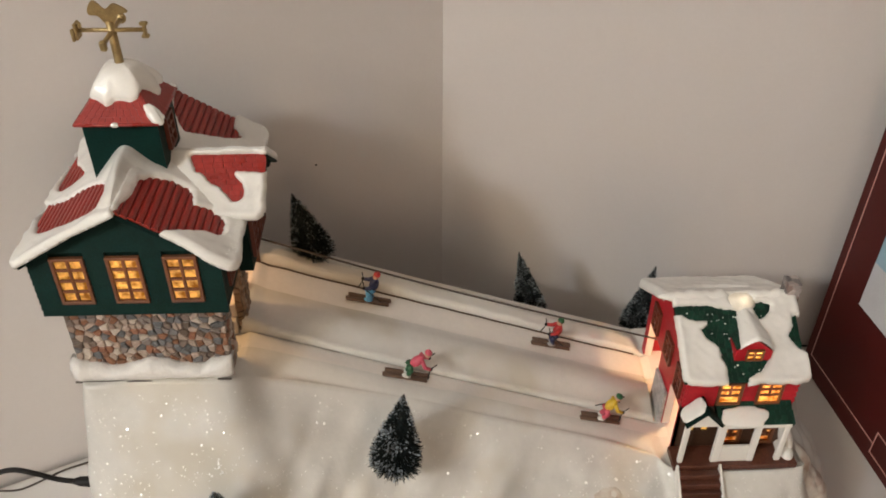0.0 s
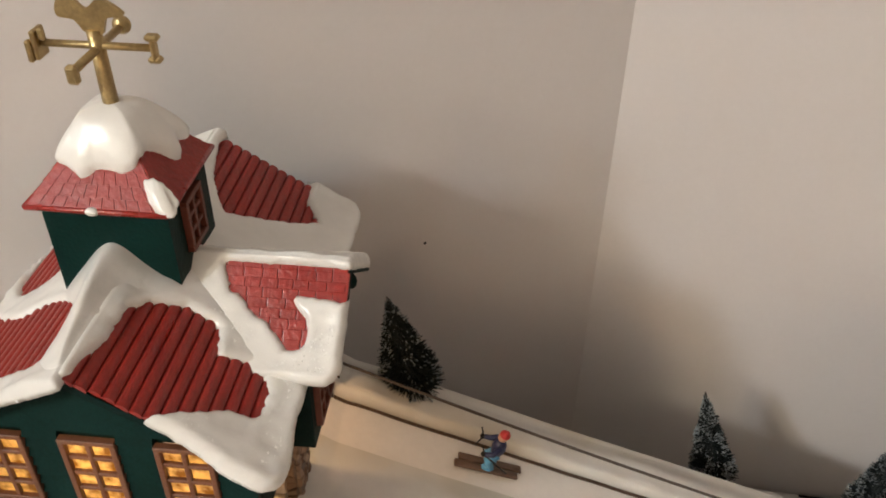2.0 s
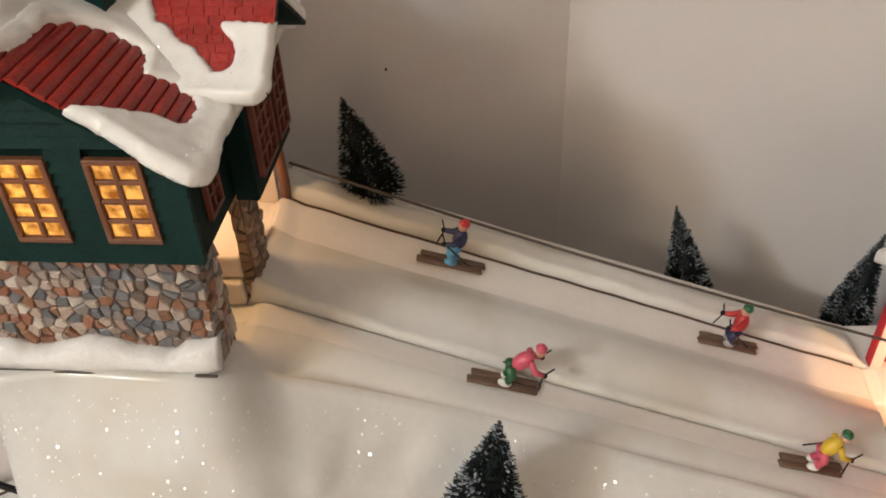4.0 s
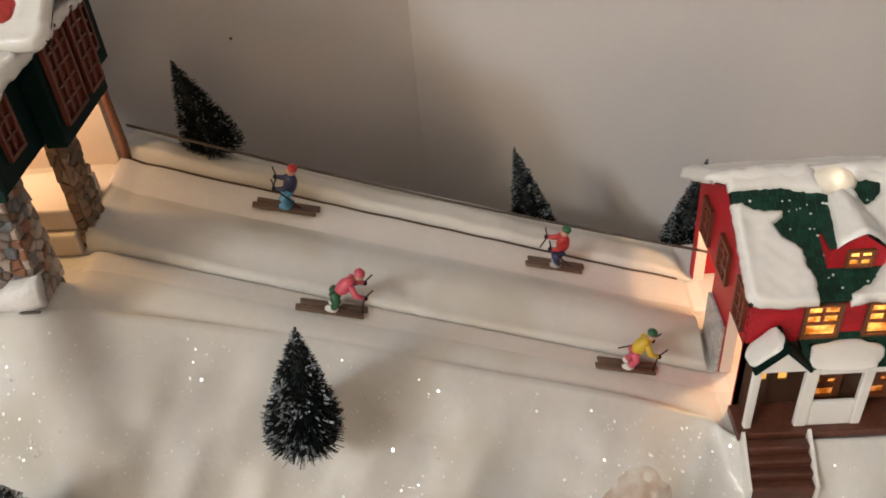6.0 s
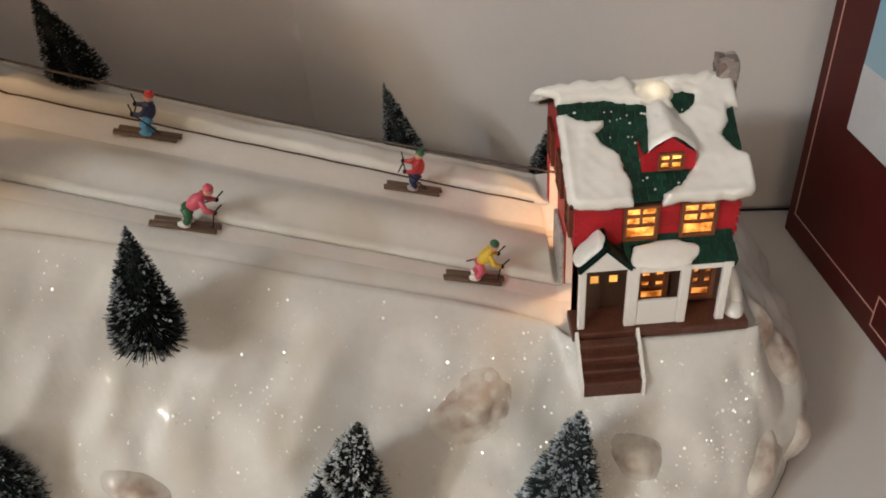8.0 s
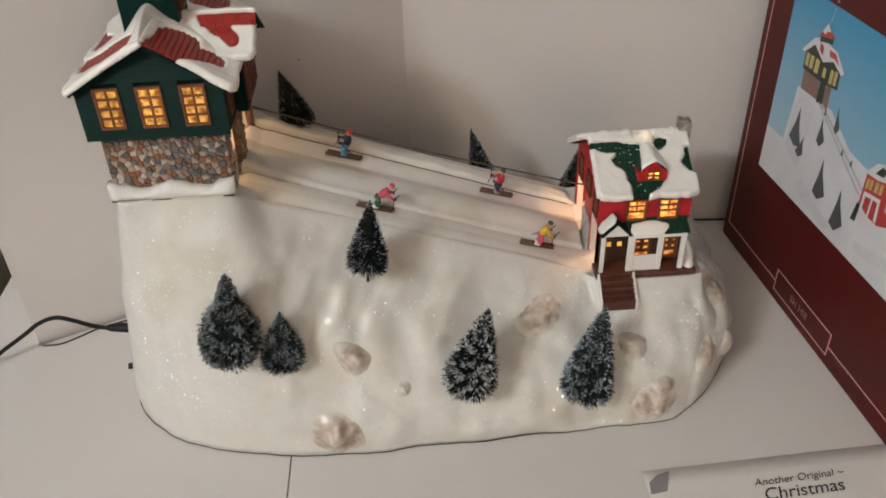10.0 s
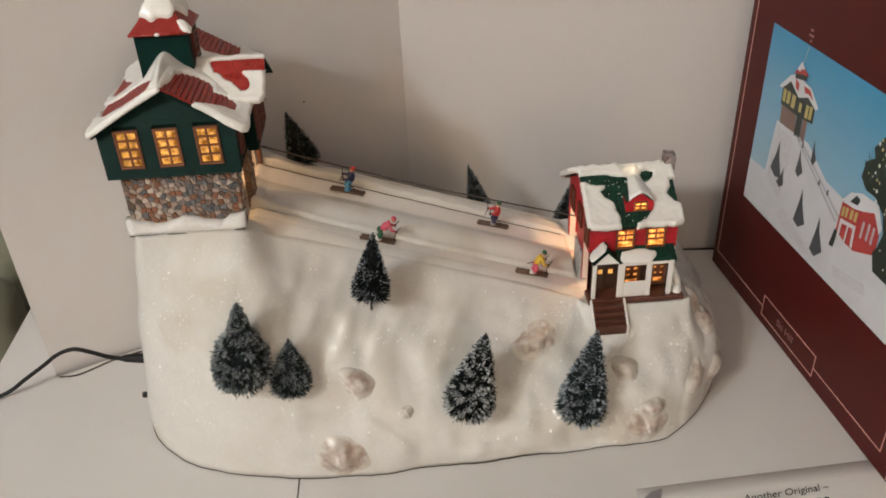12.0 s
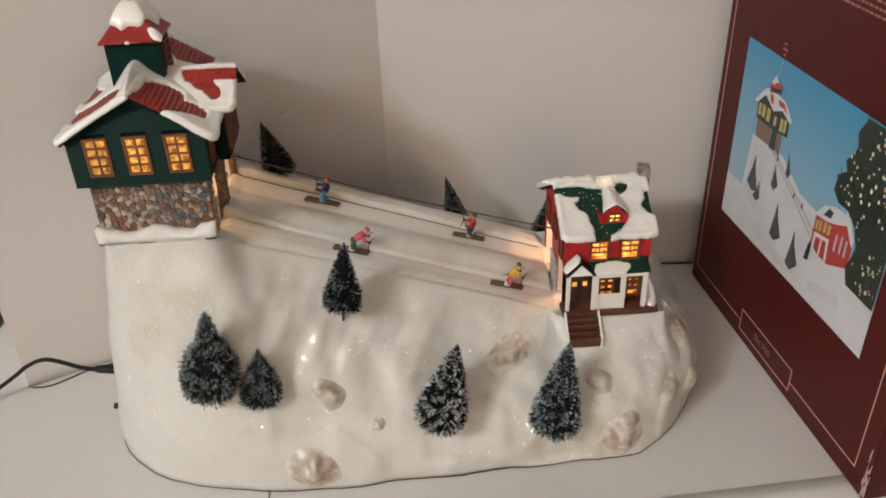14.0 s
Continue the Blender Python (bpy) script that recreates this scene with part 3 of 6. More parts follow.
    for x, z, sx, sz, high, crisp, lean in ((-0.1306, 0.0850, 0.0150, 0.0155, 0.0090, 0.35, 0.0), (-0.1490, 0.0225, 0.0230, 0.0230, 0.0170, 1.55, 0.0), (0.0200, 0.0860, 0.0245, 0.0140, 0.0130, 1.75, -0.75),
                                            (-0.0945, 0.0560, 0.0060, 0.0070, 0.0050, 1.0, 0.6), (0.0910, 0.0640, 0.0125, 0.0130, 0.0080, 0.9, 0.0), (0.1085, 0.0170, 0.0190, 0.0180, 0.0130, 1.3, 0.1), (0.1130, 0.0330, 0.0125, 0.0100, 0.0085, 0.9, 0.0),
                                            (0.1570, 0.0430, 0.0130, 0.0150, 0.0100, 0.9, 0.3), (0.1720, 0.0720, 0.0150, 0.0150, 0.0095, 0.8, 0.5), (0.1640, 0.0900, 0.0110, 0.0150, 0.0085, 0.9, 0.4), (0.1800, 0.0350, 0.0130, 0.0180, 0.0090, 0.8, 0.0)):
        _, ci, cj = min(((rows[i][j].x - x) ** 2 + (rows[i][j].z - z) ** 2, i, j) for i in range(int(n * 0.66)) for j in range(3, k) if rows[i][j].y < 0.07)
        di = (rows[(ci + 1) % n][cj] - rows[ci - 1][cj]).length / 2
        dj = (rows[ci][min(k - 1, cj + 1)] - rows[ci][cj - 1]).length / 2
        cuts = [(rnd.uniform(-1, 1), rnd.uniform(-1, 1), rnd.uniform(0.55, 0.95)) for _ in range(7)]
        turn = rnd.uniform(0, 6.28)

        def boulder(s, r):
            ang, rad = 2 * math.pi * s / 40, r / 13
            wide = 1 + 0.22 * noise.noise((math.cos(ang) * 1.4 + x * 80, math.sin(ang) * 1.4, z * 60))
            cx, cy = math.cos(ang) * rad, math.sin(ang) * rad
            gx, gy = cx * wide * sx, cy * wide * sz
            gx, gy = gx * math.cos(lean) - gy * math.sin(lean), gx * math.sin(lean) + gy * math.cos(lean)
            i, j = ci + gx / di, cj + gy / dj
            p = on_slope(i, j)
            out = (on_slope(i + 1, j) - on_slope(i - 1, j)).cross(on_slope(i, j + 1) - on_slope(i, j - 1)).normalized()
            away = rim[ci] - top[ci]
            out = -out if out.dot(Vector((away.x, away.y, 0)).normalized() + Vector((0, 0, 0.4))) < 0 else out
            dome = max(0.0, 1 - rad ** 2.2) ** 1.4
            facet = min([1.0] + [c + (0.75 + 0.5 * (crisp > 1)) * (a * cx + b * cy) for a, b, c in cuts])
            h = dome * (1 - 0.55 * crisp + 0.55 * crisp * max(0.1, facet)) + (0.35 if crisp >= 1 else 0.12) * dome * noise.noise((cx * 3 + turn, cy * 3, x * 50))
            return p + out * (high * (0.95 if x < 0.12 else 0.7) * h - (0.0006 if r == 13 else 0.0))
        bm = grid_bm(40, 14, boulder, True)
        bmesh.ops.remove_doubles(bm, verts=bm.verts, dist=0.00001)
        bmesh.ops.recalc_face_normals(bm, faces=bm.faces)
        part("rock", bm, ROCK, base, "pinkish brown painted rock with snow glaze", True)
    # glitter lies on the slope as flakes too small to count
    rnd, bm = random.Random(11), bmesh.new()
    for _ in range(6500):
        i, j = rnd.randrange(0, int(n * 0.56)), rnd.randrange(2, k - 4)
        if noise.noise(rows[i][j] * 38) + rnd.uniform(-0.5, 0.5) < -0.05:
            continue
        p, a, b = rows[i][j], rows[(i + 1) % n][j] - rows[i][j], rows[i][j + 1] - rows[i][j]
        nrm = a.cross(b).normalized()
        p = p + a * rnd.random() + b * rnd.random()
        nrm = nrm * (1 if nrm.z > 0 else -1)
        lean = Vector((-0.26, -0.62, 0.72))
        loose = rnd.random() < 0.55 and nrm.dot(lean) > 0.72
        nrm = ((lean if loose else nrm) + Vector([rnd.gauss(0, 0.15 if loose else 0.18) for _ in range(3)])).normalized()
        u = nrm.orthogonal().normalized()
        v = nrm.cross(u)
        s = rnd.uniform(0.00020, 0.00046) if rnd.random() < 0.80 else rnd.uniform(0.0005, 0.0008)
        s *= 1.25 if loose else 0.9
        c = p + nrm * 0.0003
        bm.faces.new([bm.verts.new(c + u * s), bm.verts.new(c + v * s), bm.verts.new(c - u * s), bm.verts.new(c - v * s)])
    ob = part("glitter", bm, GLITTER, base, "scattered silver glitter flakes")
    tagged(ob, kind="stuff")
    # socket, plug hole knob on the left side
    bm = tube(bmesh.new(), [(-0.318, 0.037, 0.022), (-0.3330, 0.0365, 0.022)], 0.0028, 10)
    part("switch_knob", bm, BLACK, base, "small black switch knob")
    return base


hill()


# ---------------------------------------------------------------- roofs and their snow
def outline_distance(p, loop):
    """Distance to a closed outline, negative inside it."""
    best, inside = 9.0, False
    for i, a in enumerate(loop):
        a, b = Vector(a), Vector(loop[(i + 1) % len(loop)])
        d = b - a
        t = max(0.0, min(1.0, (p - a).dot(d) / max(1e-9, d.length_squared)))
        best = min(best, (p - a - d * t).length)
        if (a.y > p.y) != (b.y > p.y) and p.x < a.x + d.x * (p.y - a.y) / d.y:
            inside = not inside
    return -best if inside else best


def capsule_distance(p, caps):
    best = 9.0
    for a, b, *r in caps:
        if len(r) != 1 or not isinstance(r[0], (int, float)):
            best = min(best, outline_distance(p, (a, b, *r)))
            continue
        a, b, r = Vector(a), Vector(b), r[0]
        d = b - a
        t = max(0.0, min(1.0, (p - a).dot(d) / max(1e-9, d.length_squared)))
        best = min(best, (p - a - d * t).length - r)
    return best


class Slope:
    """A roof plane: origin at the ridge, a along the ridge, b down the slope, in millimetres."""

    def __init__(self, origin, a, b, length, down, bare, over=(3, 3, 3), clip=None, tongues=(), start=0.0, rake=None):
        self.o, self.a, self.b = Vector(origin), Vector(a).normalized(), Vector(b).normalized()
        n = self.a.cross(self.b)
        self.n = n if n.z > 0 else -n
        self.length, self.down, self.bare, self.over, self.clip, self.tongues, self.start, self.rake = length, down, bare, over, clip, tongues, start, rake

    def at(self, u, v, h=0.0):
        return self.o + self.a * u * 0.001 + self.b * v * 0.001 + self.n * h * 0.001

    def snow(self, u, v):
        """How far inside the snow a place is."""
        w = Vector((u, v))
        wob = 0.9 * noise.noise((u * 0.16, v * 0.16, self.o.x * 50)) + 0.8 * noise.noise((u * 0.45, v * 0.45, self.o.y * 50))
        d = capsule_distance(w, self.bare) + wob
        drip = 1.3 * noise.noise((u * 0.09, 7.0, self.o.x * 90)) + 0.6 * noise.noise((u * 0.22, 2.0, 1.0))
        drip += sum(long * math.exp(-((u - at) / wide) ** 2) for at, wide, long in self.tongues)
        s0, s1, s2 = self.over
        if self.rake:
            s0 = lerp(v, *self.rake)
        near, far, eave = u + s0 + wob * 0.5, self.length + s1 - u + wob * 0.5, self.down + s2 + drip - v
        for side in (near, far):
            if side < 6.5 and eave < 6.5:
                eave = min(eave, 6.5 - math.hypot(6.5 - side, 6.5 - eave))
        d = min(d, near, far, eave)
        if self.clip:
            d = min(d, self.clip(u, v))
        return d


def snow_sheet(slope, parent, thick=2.4, round_over=3.0, step=1.5, label=""):
    s0, s1, s2 = slope.over
    us = np.arange(-s0 - 2, slope.length + s1 + 2.1, step)
    vs = np.arange(-0.8, slope.down + s2 + 4, step)
    bm, top, low, d = bmesh.new(), {}, {}, {}
    for i, u in enumerate(us):
        for j, v in enumerate(vs):
            x = slope.snow(u, v)
            d[i, j] = x
            t = max(0.0, min(1.0, x / round_over))
            h = (thick + 0.8 * noise.noise((u * 0.09, v * 0.09, 4)) + 0.3 * noise.noise((u * 0.25, v * 0.25, 9))) * math.sqrt(max(0.0, 1 - (1 - t) ** 2)) if x > 0 else -1.2
            outside = max(0.0, v - slope.down, -u, u - slope.length)
            h -= 0.07 * outside ** 1.6
            rim = min(u + s0, slope.length + s1 - u, slope.down + s2 - v)
            roll = math.exp(-(max(0.0, rim - 1.5) / 3.0) ** 2) * min(1.0, max(0.0, x) / 1.5)
            roll *= smooth(1.0, 9.0, v)
            h += 0.9 * roll if x > 0 else 0.0
            lowh = -1.6 - ((2.6 if v > slope.down else 0.9) * roll if x > 0 and outside > 0 else 0.0)
            top[i, j], low[i, j] = slope.at(u, v, h), slope.at(u, v, min(lowh, h - 0.2))
    for i, u in enumerate(us):
        for j, v in enumerate(vs):
            if -2.2 * step < d[i, j] <= 0:
                gx, gy = (slope.snow(u + 0.4, v) - slope.snow(u - 0.4, v)) / 0.8, (slope.snow(u, v + 0.4) - slope.snow(u, v - 0.4)) / 0.8
                g = max(0.25, gx * gx + gy * gy)
                mu, mv = [max(-step * 1.1, min(step * 1.1, -d[i, j] * q / g)) for q in (gx, gy)]
                u2, v2 = u + mu, v + mv
                outside = max(0.0, v2 - slope.down, -u2, u2 - slope.length)
                fall = 0.07 * outside ** 1.6
                top[i, j], low[i, j] = slope.at(u2, v2, -0.1 - fall), slope.at(u2, v2, -1.7 - fall)
    live = {(i, j) for i in range(len(us) - 1) for j in range(len(vs) - 1) if max(d[i, j], d[i + 1, j], d[i, j + 1], d[i + 1, j + 1]) > 0}
    tv, lv = {}, {}

    def vert(store, src, key):
        if key not in store:
            store[key] = bm.verts.new(src[key])
        return store[key]
    for i, j in live:
        q = ((i, j), (i + 1, j), (i + 1, j + 1), (i, j + 1))
        bm.faces.new([vert(tv, top, k) for k in q])
        bm.faces.new([vert(lv, low, k) for k in q][::-1])
        for (di, dj), a, b in (((0, -1), q[0], q[1]), ((1, 0), q[1], q[2]), ((0, 1), q[2], q[3]), ((-1, 0), q[3], q[0])):
            if (i + di, j + dj) not in live:
                bm.faces.new([vert(tv, top, b), vert(tv, top, a), vert(lv, low, a), vert(lv, low, b)])
    bmesh.ops.recalc_face_normals(bm, faces=bm.faces)
    return part("snow_cover", bm, ROOFSNOW, parent, label, True)


def roof_slab(slope, thick, mat, parent, corners=None, label=""):
    bm = bmesh.new()
    pts = corners or [(slope.start, 0), (slope.length, 0), (slope.length, slope.down), (slope.start, slope.down)]
    prism(bm, [slope.at(u, v, -0.9) for u, v in pts], -slope.n * thick * 0.001)
    bmesh.ops.recalc_face_normals(bm, faces=bm.faces)
    return part("roof_slope", bm, mat, parent, label)


def shingles(slope, mat, parent, course, wide, rnd, joint=0.485):
    """Lapped shingles, one by one, where the snow leaves the roof bare."""
    me = None
    rows = int(slope.down / course) + 1
    for r in range(rows):
        v0, v1 = r * course, min((r + 1) * course + (0.8 if joint < 0.5 else 0.1), slope.down)
        if v1 - v0 < 1:
            continue
        u = -(rnd.random()) * wide
        while u < slope.length:
            w = wide * (rnd.uniform(0.85, 1.15) if joint < 0.5 else 1.0)
            a, b = max(slope.start, u), min(slope.length, u + w)
            u += w
            if b - a < 0.8:
                continue
            cu, cv = (a + b) / 2, (v0 + v1) / 2
            if min(slope.snow(cu, cv), slope.snow(a, cv), slope.snow(b, cv), slope.snow(cu, v1)) > 0.3:
                continue
            if me is None:
                if joint < 0.5:
                    bm = box(bmesh.new(), (-joint, -0.5, -0.5), (joint, 0.5, 0.5), 0.06)
                else:
                    bm = bmesh.new()
                    prism(bm, [(-0.5, 0.5 * math.cos(a) * 0.98, -0.5 + 1.6 * math.sin(a) ** 0.8) for a in np.linspace(0, math.pi, 9)], (1, 0, 0))
                    bmesh.ops.recalc_face_normals(bm, faces=bm.faces)
                me = bpy.data.meshes.new("shingle")
                bm.to_mesh(me)
                bm.free()
                me.materials.append(mat)
            ob = new("shingle", me)
            tilt = 0.13 + rnd.uniform(-0.02, 0.03) if joint < 0.5 else 0.10
            rot = Matrix((slope.a, slope.b, slope.n)).transposed().to_4x4()
            if rot.determinant() < 0:
                rot = Matrix((-slope.a, slope.b, slope.n)).transposed().to_4x4()
            ob.matrix_basis = Matrix.Translation(slope.at(cu, cv, -0.25)) @ rot @ Matrix.Rotation(-tilt, 4, "X") @ Matrix.Diagonal(((b - a) * 0.001, (v1 - v0) * 0.001, 0.0009, 1))
            hang(ob, parent)


# ---------------------------------------------------------------- stone facing
def clip_cell(poly, mid, nrm):
    out = []
    for i, p in enumerate(poly):
        q = poly[(i + 1) % len(poly)]
        a, b = (p - mid).dot(nrm), (q - mid).dot(nrm)
        if a <= 0:
            out.append(p)
        if a * b < 0:
            out.append(p + (q - p) * (a / (a - b)))
    return out


def stone_face(origin, u, v, w, size, cell, parent, rnd, gap=0.00014, proud=0.0014, mat=None):
    """Irregular flat stones set in mortar over a wall face; each stone is a piece of its own."""
    o, u, v, w = Vector(origin), Vector(u), Vector(v), Vector(w)
    nx, ny = max(1, round(size[0] / cell)), max(1, round(size[1] / cell))
    pts = [Vector(((i + 0.5 + rnd.uniform(-0.42, 0.42)) * size[0] / nx, (j + 0.5 + rnd.uniform(-0.42, 0.42)) * size[1] / ny)) for i in range(nx) for j in range(ny)]
    for k, p in enumerate(pts):
        poly = [Vector(c) for c in ((0, 0), (size[0], 0), size, (0, size[1]))]
        for q in pts:
            if q is not p and (q - p).length < cell * 3.2:
                d = (q - p).normalized()
                poly = clip_cell(poly, (p + q) / 2 - d * gap, d)
                if len(poly) < 3:
                    break
        if len(poly) < 3:
            continue
        mid = sum(poly, Vector((0, 0))) / len(poly)
        if min((c - mid).length for c in poly) < 0.0004:
            continue
        h = proud * rnd.uniform(0.6, 1.15)
        bm = bmesh.new()
        rings = []
        tx, ty = rnd.uniform(-0.16, 0.16), rnd.uniform(-0.16, 0.16)
        for s, z in ((1.0, -0.0004), (1.0, h * 0.5), (0.76, h)):
            rings.append([bm.verts.new(o + u * (mid.x + (c.x - mid.x) * s) + v * (mid.y + (c.y - mid.y) * s) + w * (z + (tx * (c.x - mid.x) + ty * (c.y - mid.y)) * (z > 0))) for c in poly])
        m = len(poly)
        for r0, r1 in zip(rings, rings[1:]):
            for i in range(m):
                bm.faces.new((r0[i], r0[(i + 1) % m], r1[(i + 1) % m], r1[i]))
        bm.faces.new(rings[-1])
        bmesh.ops.recalc_face_normals(bm, faces=bm.faces)
        part("stone", bm, mat or STONE, parent)


def lattice_window(name, origin, u, v, w, size, cols, rows, parent, frame_mat, label, bar=0.0013, deep=0.002, edge=0.0016, wide=0, glass=None):
    """A lit window: a frame with its bars standing proud, and one amber pane to each opening."""
    o, u, v, w = Vector(origin), Vector(u), Vector(v), Vector(w)
    turn = Matrix((u, v, w)).transposed().to_4x4()
    m = Matrix.Translation(o) @ turn
    X, Y = size

    def put(bm, x0, y0, x1, y1, z0, z1, bev=0.0002):
        return box(bm, (x0, y0, z0), (x1, y1, z1), bev, 1, m)
    bm = bmesh.new()
    for q in ((0, 0, X, edge), (0, Y - edge, X, Y), (0, edge, edge, Y - edge), (X - edge, edge, X, Y - edge)):
        put(bm, *q, -0.001, deep * 0.75)
    window = part(name, bm, frame_mat, parent, label)
    iw, ih = (X - 2 * edge - (cols - 1) * bar) / cols, (Y - 2 * edge - (rows - 1) * bar) / rows
    tall = [ih * 1.3 if wide and r == 0 else ih * (1 - 0.3 * wide / (rows - 1)) for r in range(rows)]
    base = [edge + sum(tall[:r]) + r * bar for r in range(rows)]
    for c in range(1, cols):
        x = edge + c * iw + (c - 1) * bar
        part("bar", put(bmesh.new(), x, base[1] - bar if wide else edge, x + bar, Y - edge, -0.0006, deep * 0.55), frame_mat, window)
    for r in range(1, rows):
        part("bar", put(bmesh.new(), edge, base[r] - bar, X - edge, base[r], -0.0006, deep * 0.50), frame_mat, window)
    for r in range(rows):
        for c in range(1 if wide and r == 0 else cols):
            x, y = edge + c * (iw + bar), base[r]
            w, h = X - 2 * edge if wide and r == 0 else iw, tall[r]
            bm = bmesh.new()
            bm.faces.new([bm.verts.new(m @ Vector(q)) for q in ((x - 0.0002, y - 0.0002, -0.0003), (x + w + 0.0002, y - 0.0002, -0.0003), (x + w + 0.0002, y + h + 0.0002, -0.0003), (x - 0.0002, y + h + 0.0002, -0.0003))])
            part("pane", bm, glass or PANE, window)
    return window


# ---------------------------------------------------------------- the green lodge at the top
def lodge():
    rnd = random.Random(21)
    L = thing("ski_lodge", (-0.25, 0.07, 0.2075), "dark green toy lodge with stone base and snowy red roof", "toy house")
    # stone storey
    front = part("stone_wall", boxed((-0.2915, 0.0172, 0.2085), (-0.2075, 0.0212, 0.2575)), MORTAR, L, "mosaic of grey, tan and rust stones")
    stone_face((-0.2925, 0.0172, 0.213), (1, 0, 0), (0, 0, 1), (0, -1, 0), (0.086, 0.0435), 0.0043, front, rnd)
    side = part("stone_pier", boxed((-0.2115, 0.0212, 0.196), (-0.2075, 0.0330, 0.2575)), MORTAR, L)
    stone_face((-0.2075, 0.0170, 0.205), (0, 1, 0), (0, 0, 1), (1, 0, 0), (0.0165, 0.0515), 0.0046, side, rnd)
    pier = part("stone_pier", boxed((-0.2115, 0.0640, 0.192), (-0.2065, 0.0800, 0.2575), 0.0006), MORTAR, L)
    stone_face((-0.2065, 0.0640, 0.193), (0, 1, 0), (0, 0, 1), (1, 0, 0), (0.0160, 0.064), 0.0044, pier, rnd, mat=BROWNSTONE)
    stone_face((-0.2115, 0.0640, 0.193), (1, 0, 0), (0, 0, 1), (0, -1, 0), (0.0045, 0.064), 0.0044, pier, rnd, mat=BROWNSTONE)
    part("post", tube(bmesh.new(), [(-0.2070, 0.1200, 0.1945), (-0.2068, 0.1198, 0.2150), (-0.2074, 0.1202, 0.2400), (-0.2070, 0.1200, 0.2580)], [0.0021, 0.0023, 0.0020, 0.0022], 12), WOODPOST, L, "slim red-brown log at the corner", True)
    part("inner_step", boxed((-0.2585, 0.0600, 0.1935), (-0.2120, 0.0960, 0.2045), 0.0012, 2), CREAM, L, "cream plaster step inside the doorway")
    part("inner_step", boxed((-0.2585, 0.0640, 0.2045), (-0.2120, 0.0960, 0.2150), 0.0012, 2), CREAM, L, "cream plaster step inside the doorway")
    part("back_wall", boxed((-0.2915, 0.1180, 0.1950), (-0.2105, 0.1220, 0.2575)), CREAM, L, "pale plastered inner wall")
    part("side_wall", boxed((-0.2915, 0.0214, 0.2060), (-0.2875, 0.1178, 0.2575)), MORTAR, L)
    part("inner_wall", boxed((-0.262, 0.0216, 0.1945), (-0.259, 0.1176, 0.2570)), CREAM, L, "pale plastered inner wall")
    # snow skirt at the foot, with a wavy upper edge
    bm = bmesh.new()
    nx = 60
    prof = [(0.0104, 0.0), (0.0092, 0.0010), (0.0089, 0.0035), (0.0095, 0.62), (0.0115, 0.95), (0.0150, 1.0), (0.0185, 0.96)]

    def skirt(i, j):
        x = -0.2962 + 0.0912 * i / (nx - 1)
        h = 0.0088 + 0.0024 * math.sin(x * 150 + 1.4) + 0.0022 * noise.noise((x * 110, 1, 1))
        y, f = prof[j]
        e = min(i, nx - 1 - i)
        y += 0.0022 * max(0, 3 - e) / 3 + 0.0007 * noise.noise((x * 160, f * 3, 2))
        return (x, y, 0.2066 + (f * (h + 0.0006) if f > 0.004 else f))
    grid_bm(nx, len(prof), skirt, bm=bm)
    bmesh.ops.holes_fill(bm, edges=[e for e in bm.edges if e.is_boundary])
    bmesh.ops.recalc_face_normals(bm, faces=bm.faces)
    part("snow_skirt", bm, SKIRT, L, "white snow drift round the foot", True)
    # the shade of the gap below the drift, built as a dark strip
    part("seam", boxed((-0.2940, 0.0080, 0.2066), (-0.2062, 0.0092, 0.2076), 0.0003), DARKLINE, L, "thin dark strip for the shade in the gap under the snow drift")
    # green storey: backing walls with the window holes, boards laid over them
    x0, x1, zb = -0.2990, -0.2015, 0.2560
    wins = [(-0.2870, 0.2632, -0.2696, 0.2935), (-0.2588, 0.2632, -0.2413, 0.2935), (-0.2298, 0.2632, -0.2124, 0.2935)]
    ze, za, xm = 0.2945, 0.3222, -0.2455
    bm = panel_with_holes(bmesh.new(), (-0.2915, 0.0135, zb), (1, 0, 0), (0, 0, 1), (0, 0.0022, 0), (x1 + 0.2915, ze - zb), [(a + 0.2915 + 0.0008, b - zb + 0.0008, c + 0.2915 - 0.0008, d - zb - 0.0008) for a, b, c, d in wins])
    prism(bm, [(-0.2915, 0.0135, ze), (x1, 0.0135, ze), (xm, 0.0135, za)], (0, 0.0022, 0))
    prism(bm, [(x0, 0.0135, zb), (-0.2916, 0.0135, zb), (-0.2916, 0.0135, 0.2940), (x0, 0.0135, 0.2905)], (0, 0.0022, 0))
    wall_f = part("front_wall", bm, DARKGREEN, L, "dark green clapboard gable wall")
    z = zb - 0.001
    while z < 0.3185:
        z1 = z + 0.0042
        mid = (z + z1) / 2
        a, b = x0 - 0.0004, x1 + 0.0004
        a, b = max(a, xm - (za - mid) / 0.580), min(b, xm + (za - mid) / 0.620)
        spans = [(a, b)]
        for wa, wb, wc, wd in wins:
            if z1 > wb + 0.0003 and z < wd - 0.0003:
                spans = [s for p, q in spans for s in ((p, min(q, wa - 0.0001)), (max(p, wc + 0.0001), q)) if s[1] - s[0] > 0.0008]
        for p, q in spans:
            bm = bmesh.new()
            prism(bm, [(p, 0.0135, z), (p, 0.0109, z), (p, 0.0126, z1), (p, 0.0135, z1)], (q - p, 0, 0))
            bmesh.ops.recalc_face_normals(bm, faces=bm.faces)
            part("clapboard", bm, GREEN, wall_f)
        z = z1
